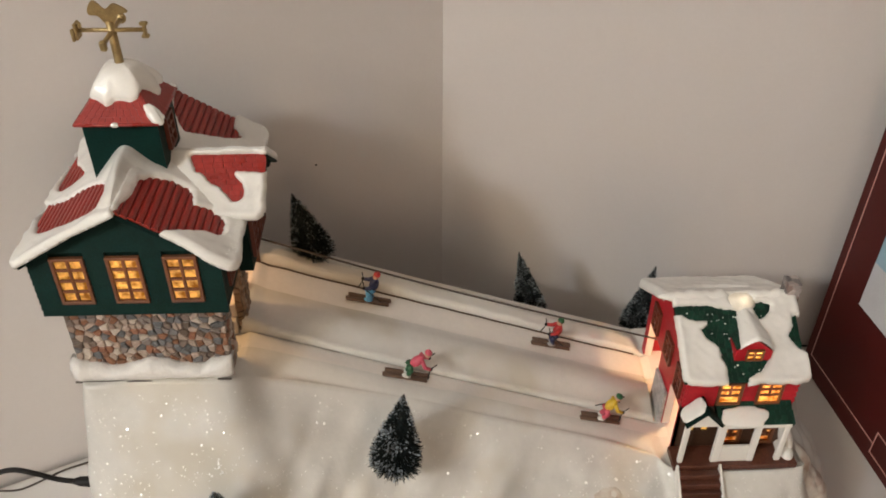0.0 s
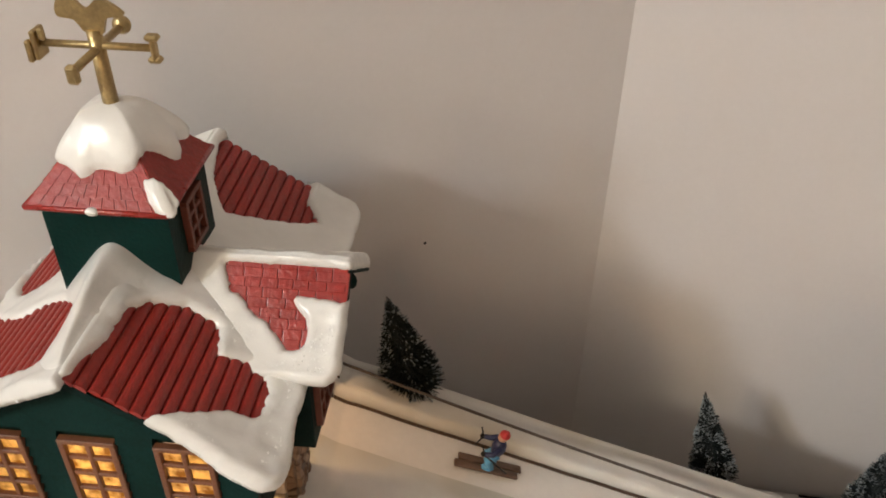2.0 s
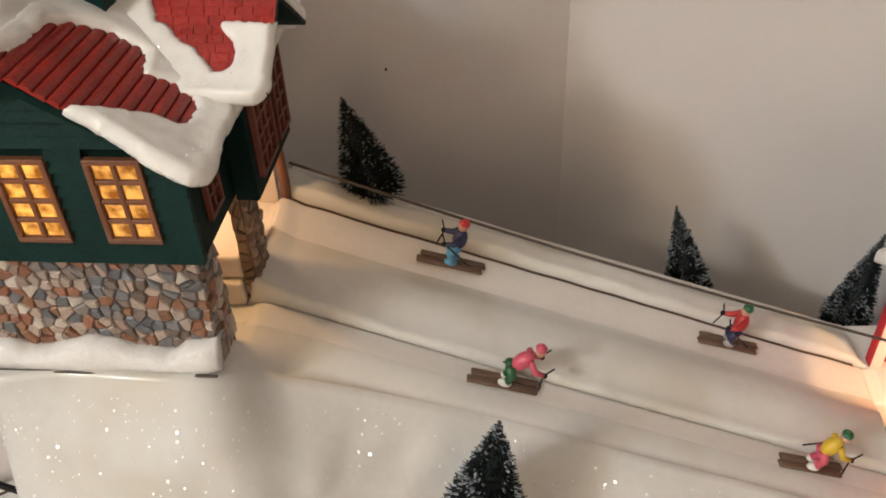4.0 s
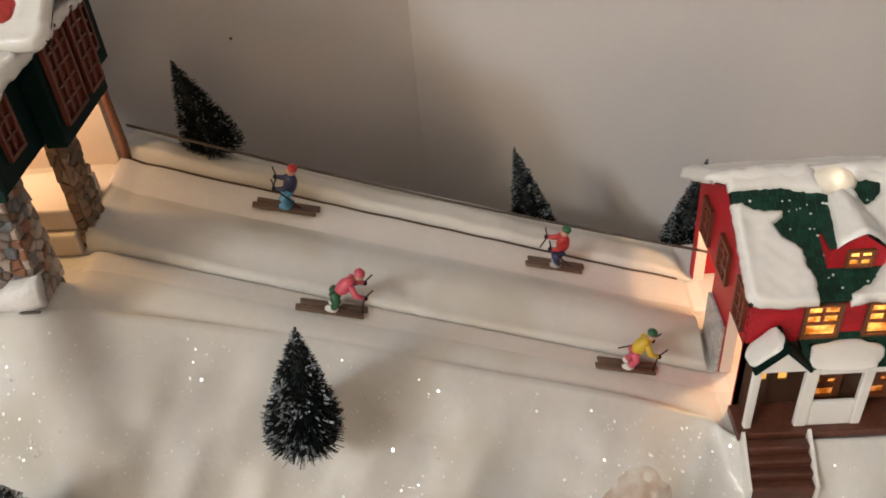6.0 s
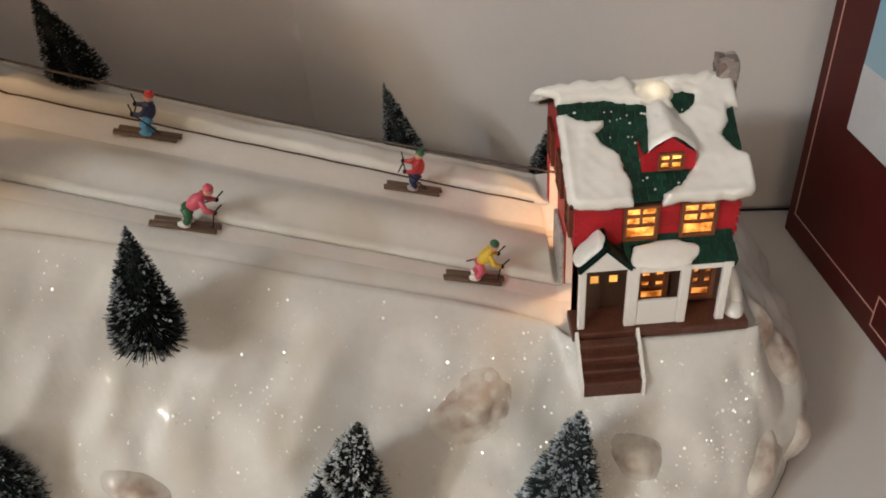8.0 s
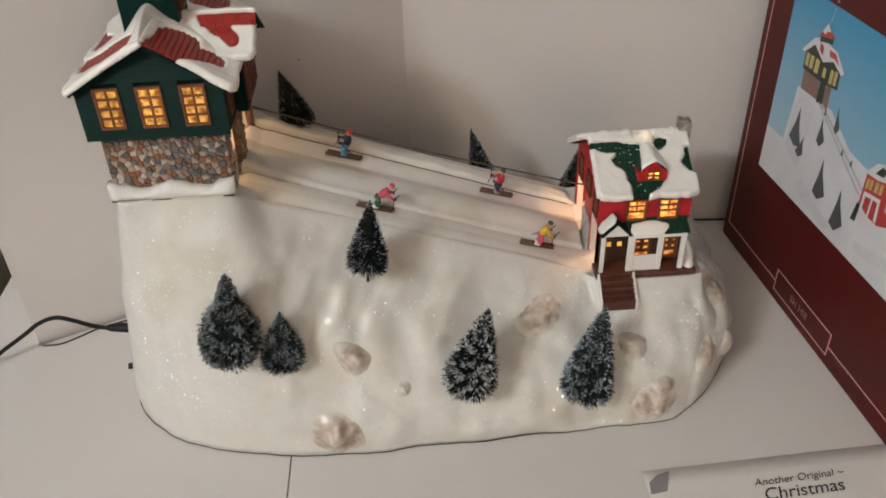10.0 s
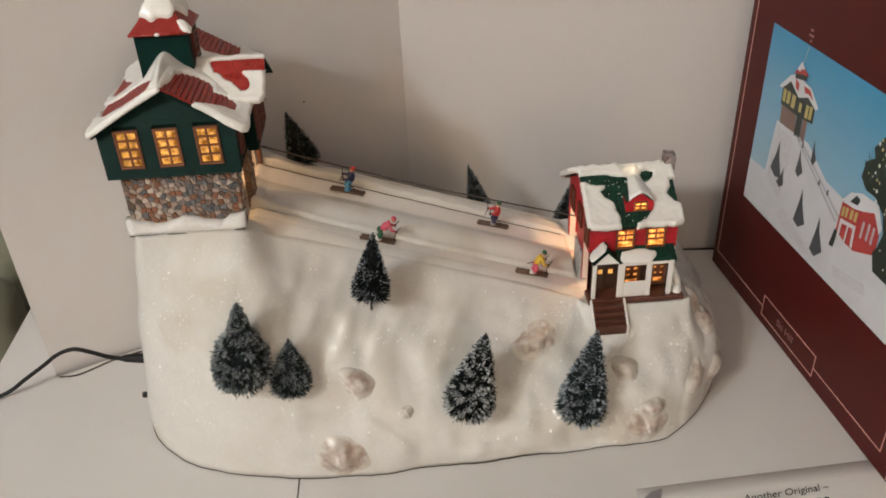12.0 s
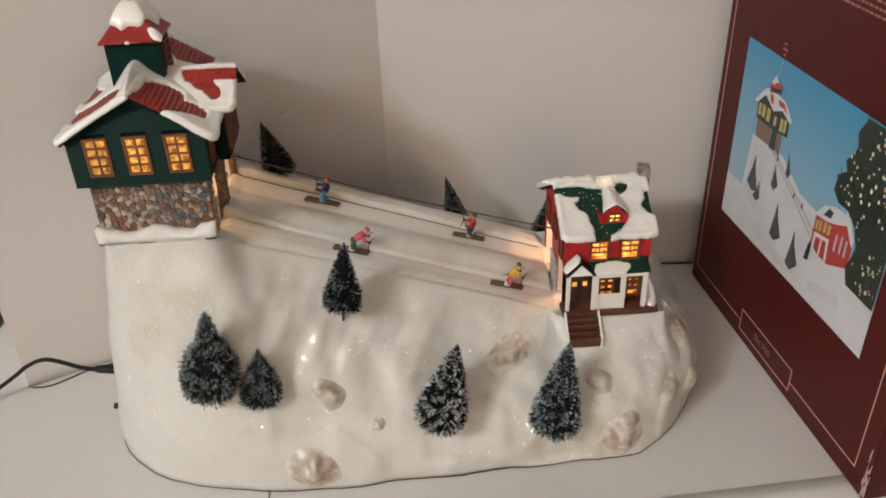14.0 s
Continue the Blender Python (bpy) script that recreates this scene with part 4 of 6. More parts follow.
    for wa, wb, wc, wd in wins:
        lattice_window("window", (wa, 0.0118, wb), (1, 0, 0), (0, 0, 1), (0, -1, 0), (wc - wa, wd - wb), 2, 4, L, BROWNFRAME, "amber-lit window with a brown frame", bar=0.0015, edge=0.0018)
    part("side_wall", boxed((x0, 0.0159, zb), (x0 + 0.0022, 0.1240, 0.2920)), DARKGREEN, L)
    part("back_wall", prism(boxed((x0 + 0.0024, 0.1218, zb), (x1 - 0.0024, 0.1240, 0.2945)), [(x0 + 0.004, 0.1218, 0.2945), (x1 - 0.0024, 0.1218, 0.2945), (xm, 0.1218, za)], (0, 0.0022, 0)), DARKGREEN, L)
    part("storey_floor", boxed((x0 + 0.002, 0.0160, 0.2562), (-0.256, 0.1216, 0.2590)), DARKGREEN, L)
    # right side: wall, rust window panels and the jutting bay
    bm = panel_with_holes(bmesh.new(), (x1, 0.0159, zb), (0, 1, 0), (0, 0, 1), (-0.0022, 0, 0), (0.1082, 0.042), [(0.0070, 0.008, 0.0190, 0.034), (0.088, 0.008, 0.1, 0.034)])
    part("side_wall", bm, DARKGREEN, L, "dark green side wall")
    lattice_window("window", (x1 + 0.0002, 0.0226, 0.2636), (0, 1, 0), (0, 0, 1), (1, 0, 0), (0.0127, 0.027), 2, 4, L, REDFRAME, "rust-framed side window", glass=RUST)
    lattice_window("window", (x1 + 0.0002, 0.1036, 0.2636), (0, 1, 0), (0, 0, 1), (1, 0, 0), (0.0127, 0.027), 2, 4, L, REDFRAME, "rust-framed side window", glass=RUST)
    bay = boxed((x1 + 0.0002, 0.0480, 0.2538), (-0.1930, 0.0965, 0.2990), 0.0004)
    prism(bay, [(x1 + 0.0002, 0.0480, 0.2988), (x1 + 0.0002, 0.0965, 0.2988), (x1 + 0.0002, 0.0680, 0.3180)], (0.0083, 0, 0))
    bmesh.ops.recalc_face_normals(bay, faces=bay.faces)
    bay = part("bay", bay, DARKGREEN, L, "dark green gabled bay over the doorway")
    for y, w in ((0.0525, 0.0205), (0.0775, 0.0150)):
        lattice_window("window", (-0.1923, y, 0.2605), (0, 1, 0), (0, 0, 1), (1, 0, 0), (w, 0.0345), 3 if w > 0.02 else 2, 5, L, REDFRAME, "rust-red lattice window on the bay", glass=RUST)
    # roof
    top = (xm, 0.0010, 0.3270)
    right = Slope(top, (0, 1, 0), (0.0521, 0, -0.0318), 134, 61.0,
                  [((-5, 1.2), (2.7, 1.2), (7.3, 2.4), (20, 5.5), (27, 5.4), (33.7, 6.2), (41, 11), (45, 20), (44.5, 29), (43.3, 32.3), (36.3, 33), (32.6, 35.4), (36.7, 45.4), (35, 49.5), (29.7, 52.6), (20, 53),
                    (16.8, 51), (14.8, 42.8), (4.7, 26), (1.9, 24.6), (-5, 23)),
                   ((128, 3), (138, 4), (138, 41), (125, 42), (114, 49), (103, 34), (93, 17), (106, 8.5))], (3.4, 3, 3.4), tongues=((6, 9, 2.4),), start=2.2,
                  rake=([23, 32, 45, 53], [-2.2, -1.2, 1.2, 3.2]))
    left = Slope(top, (0, 1, 0), (-0.0572, 0, -0.0338), 134, 66.4,
                 [((61, 70), (53, 58), (48.6, 48.8), (50, 33), (45, 23), (38, 16), (25.4, 12.4), (12.4, 14.2), (14, 27.8), (17.5, 37.5), (20, 48), (27, 60), (45, 66)),
                  ((66, 47), (65.3, 58), (72, 64), (86, 67.4), (108, 69), (124, 68), (112, 65), (97, 60.5), (69, 41.5))], (-1.0, 3, 2.5), tongues=((3, 6, 2.0),), start=5.5, rake=([0, 8, 28, 60], [1.0, 0.0, -3.8, -4.2]))
    for s in (right, left):
        roof = roof_slab(s, 2.6, DARKGREEN, L, label="red shingled roof slope")
        shingles(s, REDCOURSE, roof, 3.9, 5.0, rnd, 0.5)
        snow_sheet(s, L, 2.8 if s is right else 2.1, 2.2, 1.2, label="thick glossy snow lying on the roof")
    cf = Slope((-0.1800, 0.0660, 0.3225), (-1, 0, 0), (0, -0.030, -0.022), 58, 36, [((40, 3), (31, 1.5), (-5, 1.5), (-5, 11), (1.5, 12.6), (16, 11.5), (17, 13.5), (12.4, 18.3), (10.4, 23.3), (12.4, 28.4), (17.2, 28.7), (22.8, 22.8), (29.7, 16.8), (38, 10.8))], (0.6, 0, 3.0),
               clip=lambda u, v: 60.0 - u - 0.45 * v)
    cb = Slope((-0.1800, 0.0660, 0.3225), (-1, 0, 0), (0, 0.030, -0.022), 58, 36, [], (0.6, 0, 2.0), clip=lambda u, v: 60.0 - u - 0.45 * v)
    for s in (cf, cb):
        roof = roof_slab(s, 2.2, DARKGREEN, L, [(0, 0), (52, 0), (52 - 0.45 * s.down, s.down), (0, s.down)], "red brick-pattern cross gable")
        shingles(s, RED, roof, 3.2, 5.6, rnd)
        snow_sheet(s, L, 2.4, 2.2, 1.1, label="glossy snow on the cross gable")
    bm = blob(bmesh.new(), (-0.1808, 0.0680, 0.3140), (0.0018, 0.0018, 0.0030))
    part("finial", bm, DARKGREEN, L, "dark knob at the gable end")
    rnd_g, bm = random.Random(77), bmesh.new()
    for _ in range(1500):
        s = right if rnd_g.random() < 0.55 else cf
        u, v = rnd_g.uniform(2, 60), rnd_g.uniform(20, s.down + 1)
        if s.snow(u, v) < 2.4 or noise.noise((u * 0.07, v * 0.07, 3)) + rnd_g.uniform(-0.3, 0.3) < 0.05:
            continue
        nrm = (Vector((-0.15, -0.62, 0.75)) + Vector([rnd_g.gauss(0, 0.25) for _ in range(3)])).normalized()
        a = nrm.orthogonal().normalized()
        b, c, w = nrm.cross(a), s.at(u, v, 3.3), rnd_g.uniform(0.00014, 0.00030)
        bm.faces.new([bm.verts.new(c + q * w) for q in (a, b, -a, -b)])
    tagged(part("glitter", bm, GLITTER, L, "fine glitter on the roof snow"), kind="stuff")
    # hump of snow along the ridge in front of the cupola
    ny, nx = 40, 49

    def hump(i, j):
        y = 0.0037 + 0.0488 * i / (ny - 1)
        q = 2 * j / (nx - 1) - 1
        foot = lerp(y, [0.003, 0.008, 0.021, 0.035, 0.042, 0.0525], [0.0020, 0.0032, 0.0070, 0.0098, 0.0145, 0.0235]) if q > 0 else lerp(y, [0.003, 0.012, 0.026, 0.040, 0.0525], [0.0030, 0.0100, 0.0078, 0.0090, 0.0200])
        dx = q * foot * (1 + 0.06 * noise.noise((y * 160, 3, 4))) - lerp(y, [0.003, 0.021, 0.045], [0.0004, 0.0030, 0.0058])
        rise = lerp(y, [0.003, 0.010, 0.026, 0.040, 0.0525], [0.0004, 0.0018, 0.0050, 0.0076, 0.0086])
        body = math.exp(-(q / (0.36 if q > 0 else 0.62)) ** 2) * (1 - q ** 8)
        z = 0.3270 - (0.610 if dx > 0 else 0.591) * (math.sqrt(dx * dx + 0.0030 ** 2) - 0.0030) + 0.0019 * (1 - q ** 6) + rise * body + 0.0006 * noise.noise((dx * 120, y * 90, 6))
        return (-0.2455 + dx, y, z - (0.0022 if abs(q) == 1 else 0.0) - 0.0024 * (1 - smooth(0.0030, 0.0070, y)))
    part("snow_drift", grid_bm(ny, nx, hump), ROOFSNOW, L, "rounded snow drift along the ridge", True)
    # cupola
    ca, cb_, cz0, cz1 = (-0.2680, 0.0512), (-0.2308, 0.0840), 0.3080, 0.3500
    bm = bmesh.new()
    prism(bm, [(ca[0] - 0.0005, ca[1], cz0), (cb_[0] + 0.0005, ca[1], cz0), (cb_[0] + 0.0005, cb_[1], cz0), (ca[0] - 0.0005, cb_[1], cz0)], (0, 0, cz1 - cz0))
    bmesh.ops.recalc_face_normals(bm, faces=bm.faces)
    part("cupola", bm, GREEN, L, "square dark green cupola")
    lattice_window("window", (cb_[0] + 0.0012, 0.0605, 0.3270), (0, 1, 0), (0, 0, 1), (1, 0, 0), (0.0135, 0.0185), 2, 3, L, REDFRAME, "rust-framed cupola window", bar=0.0016, edge=0.0018, glass=DARKRUST)
    e0, e1 = (-0.2702, 0.0468), (-0.2280, 0.0872)
    apex = Vector((-0.2482, 0.0675, 0.3760))
    cr = [Vector((e0[0], e0[1], cz1)), Vector((e1[0], e0[1], cz1)), Vector((e1[0], e1[1], cz1)), Vector((e0[0], e1[1], cz1))]
    bm = bmesh.new()
    vs, ap = [bm.verts.new(p) for p in cr], bm.verts.new(apex - Vector((0, 0, 0.001)))
    for i in range(4):
        bm.faces.new((vs[i], vs[(i + 1) % 4], ap))
    bm.faces.new(vs[::-1])
    hip = part("cupola_roof", bm, RED, L, "red shingled hip roof")
    # a rounded lip along the eaves
    for k in range(4):
        a, b = cr[k], cr[(k + 1) % 4]
        part("eave_lip", tube(bmesh.new(), [a, a.lerp(b, 0.33), a.lerp(b, 0.67), b], 0.0009, 8), RED, hip, smooth=True)
    # shingle courses on the hips
    for k in range(4):
        a, b = cr[k], cr[(k + 1) % 4]
        nrm = (b - a).cross(apex - a).normalized()
        for r in range(7):
            f0, f1 = r * 0.115, r * 0.115 + 0.135
            p0, p1 = a.lerp(apex, f0), b.lerp(apex, f0)
            q0, q1 = a.lerp(apex, f1), b.lerp(apex, f1)
            m = max(2, 11 - r)
            for c in range(m):
                s0, s1 = c / m + 0.0018, (c + 1) / m - 0.0018
                lo0, lo1, hi1, hi0 = p0.lerp(p1, s0), p0.lerp(p1, s1), q0.lerp(q1, s1), q0.lerp(q1, s0)
                bm = bmesh.new()
                prism(bm, [lo0 + nrm * 0.0005, lo1 + nrm * 0.0005, hi1 + nrm * 0.0002, hi0 + nrm * 0.0002], -nrm * 0.0008)
                bmesh.ops.recalc_face_normals(bm, faces=bm.faces)
                part("shingle", bm, REDCOURSE, hip)
    # snow cap of the cupola: a cone with ragged drips
    bm, na, nr = bmesh.new(), 108, 18

    def cap(i, j):
        # how far the snow runs down on each side: a long drip in front, two fingers on the right
        a = 360 * i / na - 180
        reach = lerp(a, [-180, -160, -140, -128, -118, -111, -104, -97, -90, -75, -62, -54, -47, -35, -20, -10, -2, 10, 18, 28, 44, 75, 110, 150, 180],
                     [0.60, 0.68, 0.66, 0.66, 0.70, 0.76, 0.73, 0.67, 0.66, 0.67, 0.68, 0.64, 0.56, 0.52, 0.57, 0.66, 0.76, 0.80, 0.76, 0.66, 0.78, 0.74, 0.62, 0.70, 0.56])
        reach += 0.03 * noise.noise((math.cos(math.radians(a)) * 4, math.sin(math.radians(a)) * 4, 2))
        s = j / (nr - 1)
        d = Vector((math.cos(math.radians(a)), math.sin(math.radians(a))))
        f = s * reach
        sq = 2 + 14 * f
        box_r = (abs(d.x) ** sq + abs(d.y) ** sq) ** (-1 / sq)
        x, y = apex.x + d.x * 0.0212 * f * box_r, apex.y + d.y * 0.0203 * f * box_r
        f = max(abs(x - apex.x) / 0.0212, abs(y - apex.y) / 0.0203)
        drop = f * f / 0.6 if f < 0.3 else f - 0.15
        z = apex.z - (apex.z - cz1) * (0.15 + drop)
        t = 0.0038 * max(0.0, 1 - s ** 5) ** 0.5 + 0.0004 * noise.noise((x * 220, y * 220, 1.0)) * (1 - s) - 0.0006 * (s > 0.99)
        near = smooth(0.0, 0.4, s)
        return (x + d.x * t * 0.75 * near, y + d.y * t * 0.75 * near, z + t * 0.85)
    grid_bm(na, nr, cap, True, bm)
    part("snow_cap", bm, ROOFSNOW, L, "glossy snow cap with drips", True)
    # snow left lying on the front hip, ragged and running down to the eave
    bm = bmesh.new()
    bmesh.ops.create_icosphere(bm, subdivisions=4, radius=1)
    down = (cr[1] - apex).normalized()
    wide = (cr[1] - cr[0]).normalized()
    out = down.cross(wide).normalized()
    out = out if out.z > 0 else -out
    for v in bm.verts:
        c = v.co.copy()
        k = 1 + 0.30 * noise.noise(c * 1.5 + Vector((3, 1, 0))) + 0.12 * noise.noise(c * 3.6)
        v.co = cr[1].lerp(apex, 0.145) + (down * c.x * 0.0064 + wide * (c.y * 0.0044 - 0.0008 * c.x)) * k + out * (c.z * 0.0017 - 0.0013 * c.y * c.y)
    part("snow_patch", bm, ROOFSNOW, L, smooth=True)
    part("snow_patch", blob(bmesh.new(), (-0.2500, 0.0466, 0.3500), (0.0022, 0.0014, 0.0013), seg=12), ROOFSNOW, L, smooth=True)
    # weather vane
    V = tube(bmesh.new(), [(-0.2475, 0.0670, 0.3700), (-0.2475, 0.0670, 0.3962)], [0.0024, 0.0021], 12)
    vane = part("vane_rod", V, BRASS, L, "brass weather vane rod", True)
    z = 0.3918
    bm = tube(bmesh.new(), [(-0.2635, 0.0670, z), (-0.2315, 0.0670, z)], 0.0011, 10)
    part("cross_arm", bm, BRASS, vane, smooth=True)
    bm = tube(bmesh.new(), [(-0.2475, 0.0520, z - 0.0008), (-0.2475, 0.0830, z - 0.0008)], 0.0012, 10)
    part("cross_arm", bm, BRASS, vane, smooth=True)
    bm = boxed((-0.2650, 0.0640, z - 0.0042), (-0.2634, 0.0700, z + 0.0042), 0.0004)
    box(bm, (-0.2632, 0.0650, z + 0.0012), (-0.2612, 0.0666, z + 0.0046), 0.0005)
    box(bm, (-0.2665, 0.0630, z - 0.0046), (-0.2648, 0.0652, z + 0.0018), 0.0005)
    part("pointer", bm, BRASS, vane)
    bm = boxed((-0.2322, 0.0655, z - 0.0042), (-0.2306, 0.0685, z + 0.0040), 0.0006)
    box(bm, (-0.2334, 0.0655, z + 0.0022), (-0.2294, 0.0685, z + 0.0040), 0.0006)
    box(bm, (-0.2334, 0.0655, z - 0.0042), (-0.2296, 0.0685, z - 0.0024), 0.0006)
    part("pointer", bm, BRASS, vane)
    part("pointer", blob(bmesh.new(), (-0.2475, 0.0835, z - 0.0006), (0.0028, 0.0024, 0.0028), seg=12), BRASS, vane, smooth=True)
    part("pointer", boxed((-0.2492, 0.0498, z - 0.0042), (-0.2458, 0.0524, z + 0.0012), 0.0008), BRASS, vane)
    # leaf-shaped bird plate on top
    bm = bmesh.new()
    pts = spline([(-0.0024, 0, 0.0000), (-0.0050, 0, 0.0034), (-0.0094, 0, 0.0044), (-0.0090, 0, 0.0082), (-0.0060, 0, 0.0112), (-0.0020, 0, 0.0070),
                  (0.0000, 0, 0.0074), (0.0026, 0, 0.0094), (0.0058, 0, 0.0085), (0.0092, 0, 0.0058), (0.0080, 0, 0.0048), (0.0044, 0, 0.0042), (0.0030, 0, 0.0012), (0.0020, 0, -0.0004)], 84, True)
    prism(bm, [p + Vector((-0.2472, 0.0664, 0.3956)) for p in pts], (0, 0.0014, 0))
    bmesh.ops.recalc_face_normals(bm, faces=bm.faces)
    part("bird_plate", bm, BRASS, vane, "flat brass bird plate")


lodge()


# ---------------------------------------------------------------- the red house at the foot
def pillow(mid, along, across, size, parent, label, seed):
    """A rounded heap of snow with a flat underside."""
    a, c = Vector(along).normalized(), Vector(across).normalized()
    n = a.cross(c)
    n = n if n.z > 0 else -n
    bm = bmesh.new()
    bmesh.ops.create_icosphere(bm, subdivisions=4, radius=1)
    for v in bm.verts:
        p = v.co.copy()
        flat = Vector([math.copysign(abs(q) ** 0.72, q) for q in p])
        k = 1 + 0.16 * noise.noise((p.x * 1.7 + seed, p.y * 1.3, p.z)) + 0.06 * noise.noise((p.x * 4, p.y * 3, p.z * 3 + seed))
        v.co = Vector(mid) + (a * flat.x * size[0] + c * flat.y * size[1]) * k + n * (flat.z * size[2] * k if p.z > 0 else flat.z * size[2] * 0.45)
    return part("snow_pillow", bm, ROOFSNOW, parent, label, True)


def red_house():
    rnd = random.Random(33)
    H = thing("red_house", (0.108, 0.079, 0.102), "red toy house with porch and snowy green roof", "toy house")
    xl, xr, yf, yb = 0.0700, 0.1420, 0.0345, 0.1250
    zb, ze = 0.1010, 0.1705
    # front wall with two upper windows, two lower windows and a door
    up = [(0.0912, 0.1476, 0.1070, 0.1672), (0.1166, 0.1476, 0.1330, 0.1672)]
    low = [(0.1000, 0.1085, 0.1150, 0.1300), (0.1240, 0.1085, 0.1370, 0.1300)]
    door = (0.0740, 0.1066, 0.0925, 0.1350)
    zm = 0.1455
    # the lower wall's dark brown also holds the shade under the porch
    for name, wz0, wz1, mat, holes, label in (("front_wall", zm, ze, REDWALL, up, "bright red clapboard wall"), ("porch_wall", zb, zm - 0.0001, DOOR, low + [door], "dark brown wall with the porch shade in its colour")):
        bm = panel_with_holes(bmesh.new(), (xl, yf, wz0), (1, 0, 0), (0, 0, 1), (0, 0.002, 0), (xr - xl, wz1 - wz0), [(a - xl + 0.0008, b - wz0 + 0.0008, c - xl - 0.0008, d - wz0 - 0.0008) for a, b, c, d in holes])
        ob = part(name, bm, mat, H, label)
        wall_f = ob if name == "front_wall" else wall_f
    for i in range(6):
        z = 0.1462 + i * 0.0041
        spans = [(xl - 0.0004, xr + 0.0004)]
        for a, b, c, d in up:
            if z + 0.0040 > b and z < d:
                spans = [s for p, q in spans for s in ((p, min(q, a - 0.0001)), (max(p, c + 0.0001), q)) if s[1] - s[0] > 0.0006]
        for p, q in spans:
            bm = bmesh.new()
            prism(bm, [(p, yf, z), (p, yf - 0.0014, z), (p, yf - 0.0006, z + 0.0041), (p, yf, z + 0.0041)], (q - p, 0, 0))
            bmesh.ops.recalc_face_normals(bm, faces=bm.faces)
            part("clapboard", bm, REDWALL, wall_f)
    for a, b, c, d in up:
        lattice_window("window", (a, yf - 0.0014, b), (1, 0, 0), (0, 0, 1), (0, -1, 0), (c - a, d - b), 2, 3, H, BROWNFRAME, "amber-lit upper window", bar=0.0012, wide=1)
    for a, b, c, d in low:
        lattice_window("window", (a, yf - 0.0004, b), (1, 0, 0), (0, 0, 1), (0, -1, 0), (c - a, d - b), 2, 3, H, BROWNFRAME, "amber-lit porch window", bar=0.0030, edge=0.0024, wide=1)
    # corner quoins: small notched blocks
    for i in range(5):
        part("quoin", boxed((xr - 0.0004, yf - 0.0012, 0.1475 + i * 0.0046), (xr + 0.0014, yf + 0.0030, 0.1503 + i * 0.0046), 0.0003), REDWALL, H)
        part("quoin", boxed((xl - 0.0006, yf - 0.0012, 0.1475 + i * 0.0046), (xl + 0.0012, yf + 0.0020, 0.1503 + i * 0.0046), 0.0003), REDWALL, H)
    # door with two lit panes
    panes = ((0.0041, 0.0150), (0.0130, 0.0150))
    dr = part("door", panel_with_holes(bmesh.new(), (door[0], yf - 0.0003, door[1]), (1, 0, 0), (0, 0, 1), (0, 0.0016, 0), (door[2] - door[0], door[3] - door[1]),
                                       [(a, b, a + 0.0042, b + 0.0052) for a, b in panes]), DOOR, H, "dark brown double door with two lit panes")
    for a, b in panes:
        bm = bmesh.new()
        x, z, y = door[0] + a, door[1] + b, yf + 0.0004
        bm.faces.new([bm.verts.new(p) for p in ((x - 0.0002, y, z - 0.0002), (x + 0.0044, y, z - 0.0002), (x + 0.0044, y, z + 0.0054), (x - 0.0002, y, z + 0.0054))])
        part("pane", bm, DOORPANE, dr)
    part("mullion", boxed((0.0829, yf - 0.0010, door[1]), (0.0837, yf - 0.0003, door[3]), 0.0002), DOOR, dr)
    # side wall facing the lanes: gable with two doorways and slanting brown windows
    ridge_y, ridge_z = 0.0790, 0.1985
    y0, y1 = yf, yb
    d1, d2 = (0.0375, 0.0595, 0.1420), (0.0855, 0.1190, 0.1440)
    sidew = [(0.0390, 0.1470, 0.0520, 0.1690), (0.0655, 0.1500, 0.0810, 0.1695), (0.0970, 0.1480, 0.1120, 0.1690)]
    bm = panel_with_holes(bmesh.new(), (xl, y0, zb), (0, 1, 0), (0, 0, 1), (0.002, 0, 0), (y1 - y0, ze - zb),
                          [(d1[0] - y0, 0, d1[1] - y0, d1[2] - zb), (d2[0] - y0, 0, d2[1] - y0, d2[2] - zb)]
                          + [(a - y0 + 0.0008, b - zb + 0.0008, c - y0 - 0.0008, min(d, ze - 0.001) - zb - 0.0008) for a, b, c, d in sidew])
    prism(bm, [(xl, y0, ze), (xl, y1, ze), (xl, ridge_y, ridge_z)], (0.002, 0, 0))
    part("side_wall", bm, REDWALL, H, "red gable wall with two doorways for the lanes")
    for a, b, c, d in sidew:
        lattice_window("window", (xl - 0.0006, a, b), (0, 1, 0), (0, 0, 1), (-1, 0, 0), (c - a, min(d, ze - 0.001) - b), 2, 3, H, REDFRAME, "rust-framed window in the gable wall", bar=0.0012)
    # pale jambs of the doorways
    for a, b, top in (d1, d2):
        for y0_, y1_ in ((a - 0.0012, a + 0.0002), (b - 0.0002, b + 0.0012)):
            part("doorway_jamb", boxed((xl + 0.0004, y0_, zb), (xl + 0.0060, y1_, top + 0.0010), 0.0003), CREAM, H, "pale plaster jamb of the lane doorway")
    part("stone_panel", boxed((xl - 0.0022, 0.0592, zb), (xl - 0.0002, 0.0845, 0.1310), 0.0004), MARBLED, H, "grey-white marbled panel")
    part("side_wall", boxed((xr - 0.002, yf + 0.0022, zb), (xr, yb, ze)), REDWALL, H)
    bm = bmesh.new()
    prism(bm, [(xr - 0.002, y0, ze), (xr - 0.002, y1, ze), (xr - 0.002, ridge_y, ridge_z)], (0.002, 0, 0))
    part("gable", bm, REDWALL, H)
    part("back_wall", boxed((xl + 0.0022, yb - 0.002, zb), (xr - 0.0022, yb, ze)), REDWALL, H)
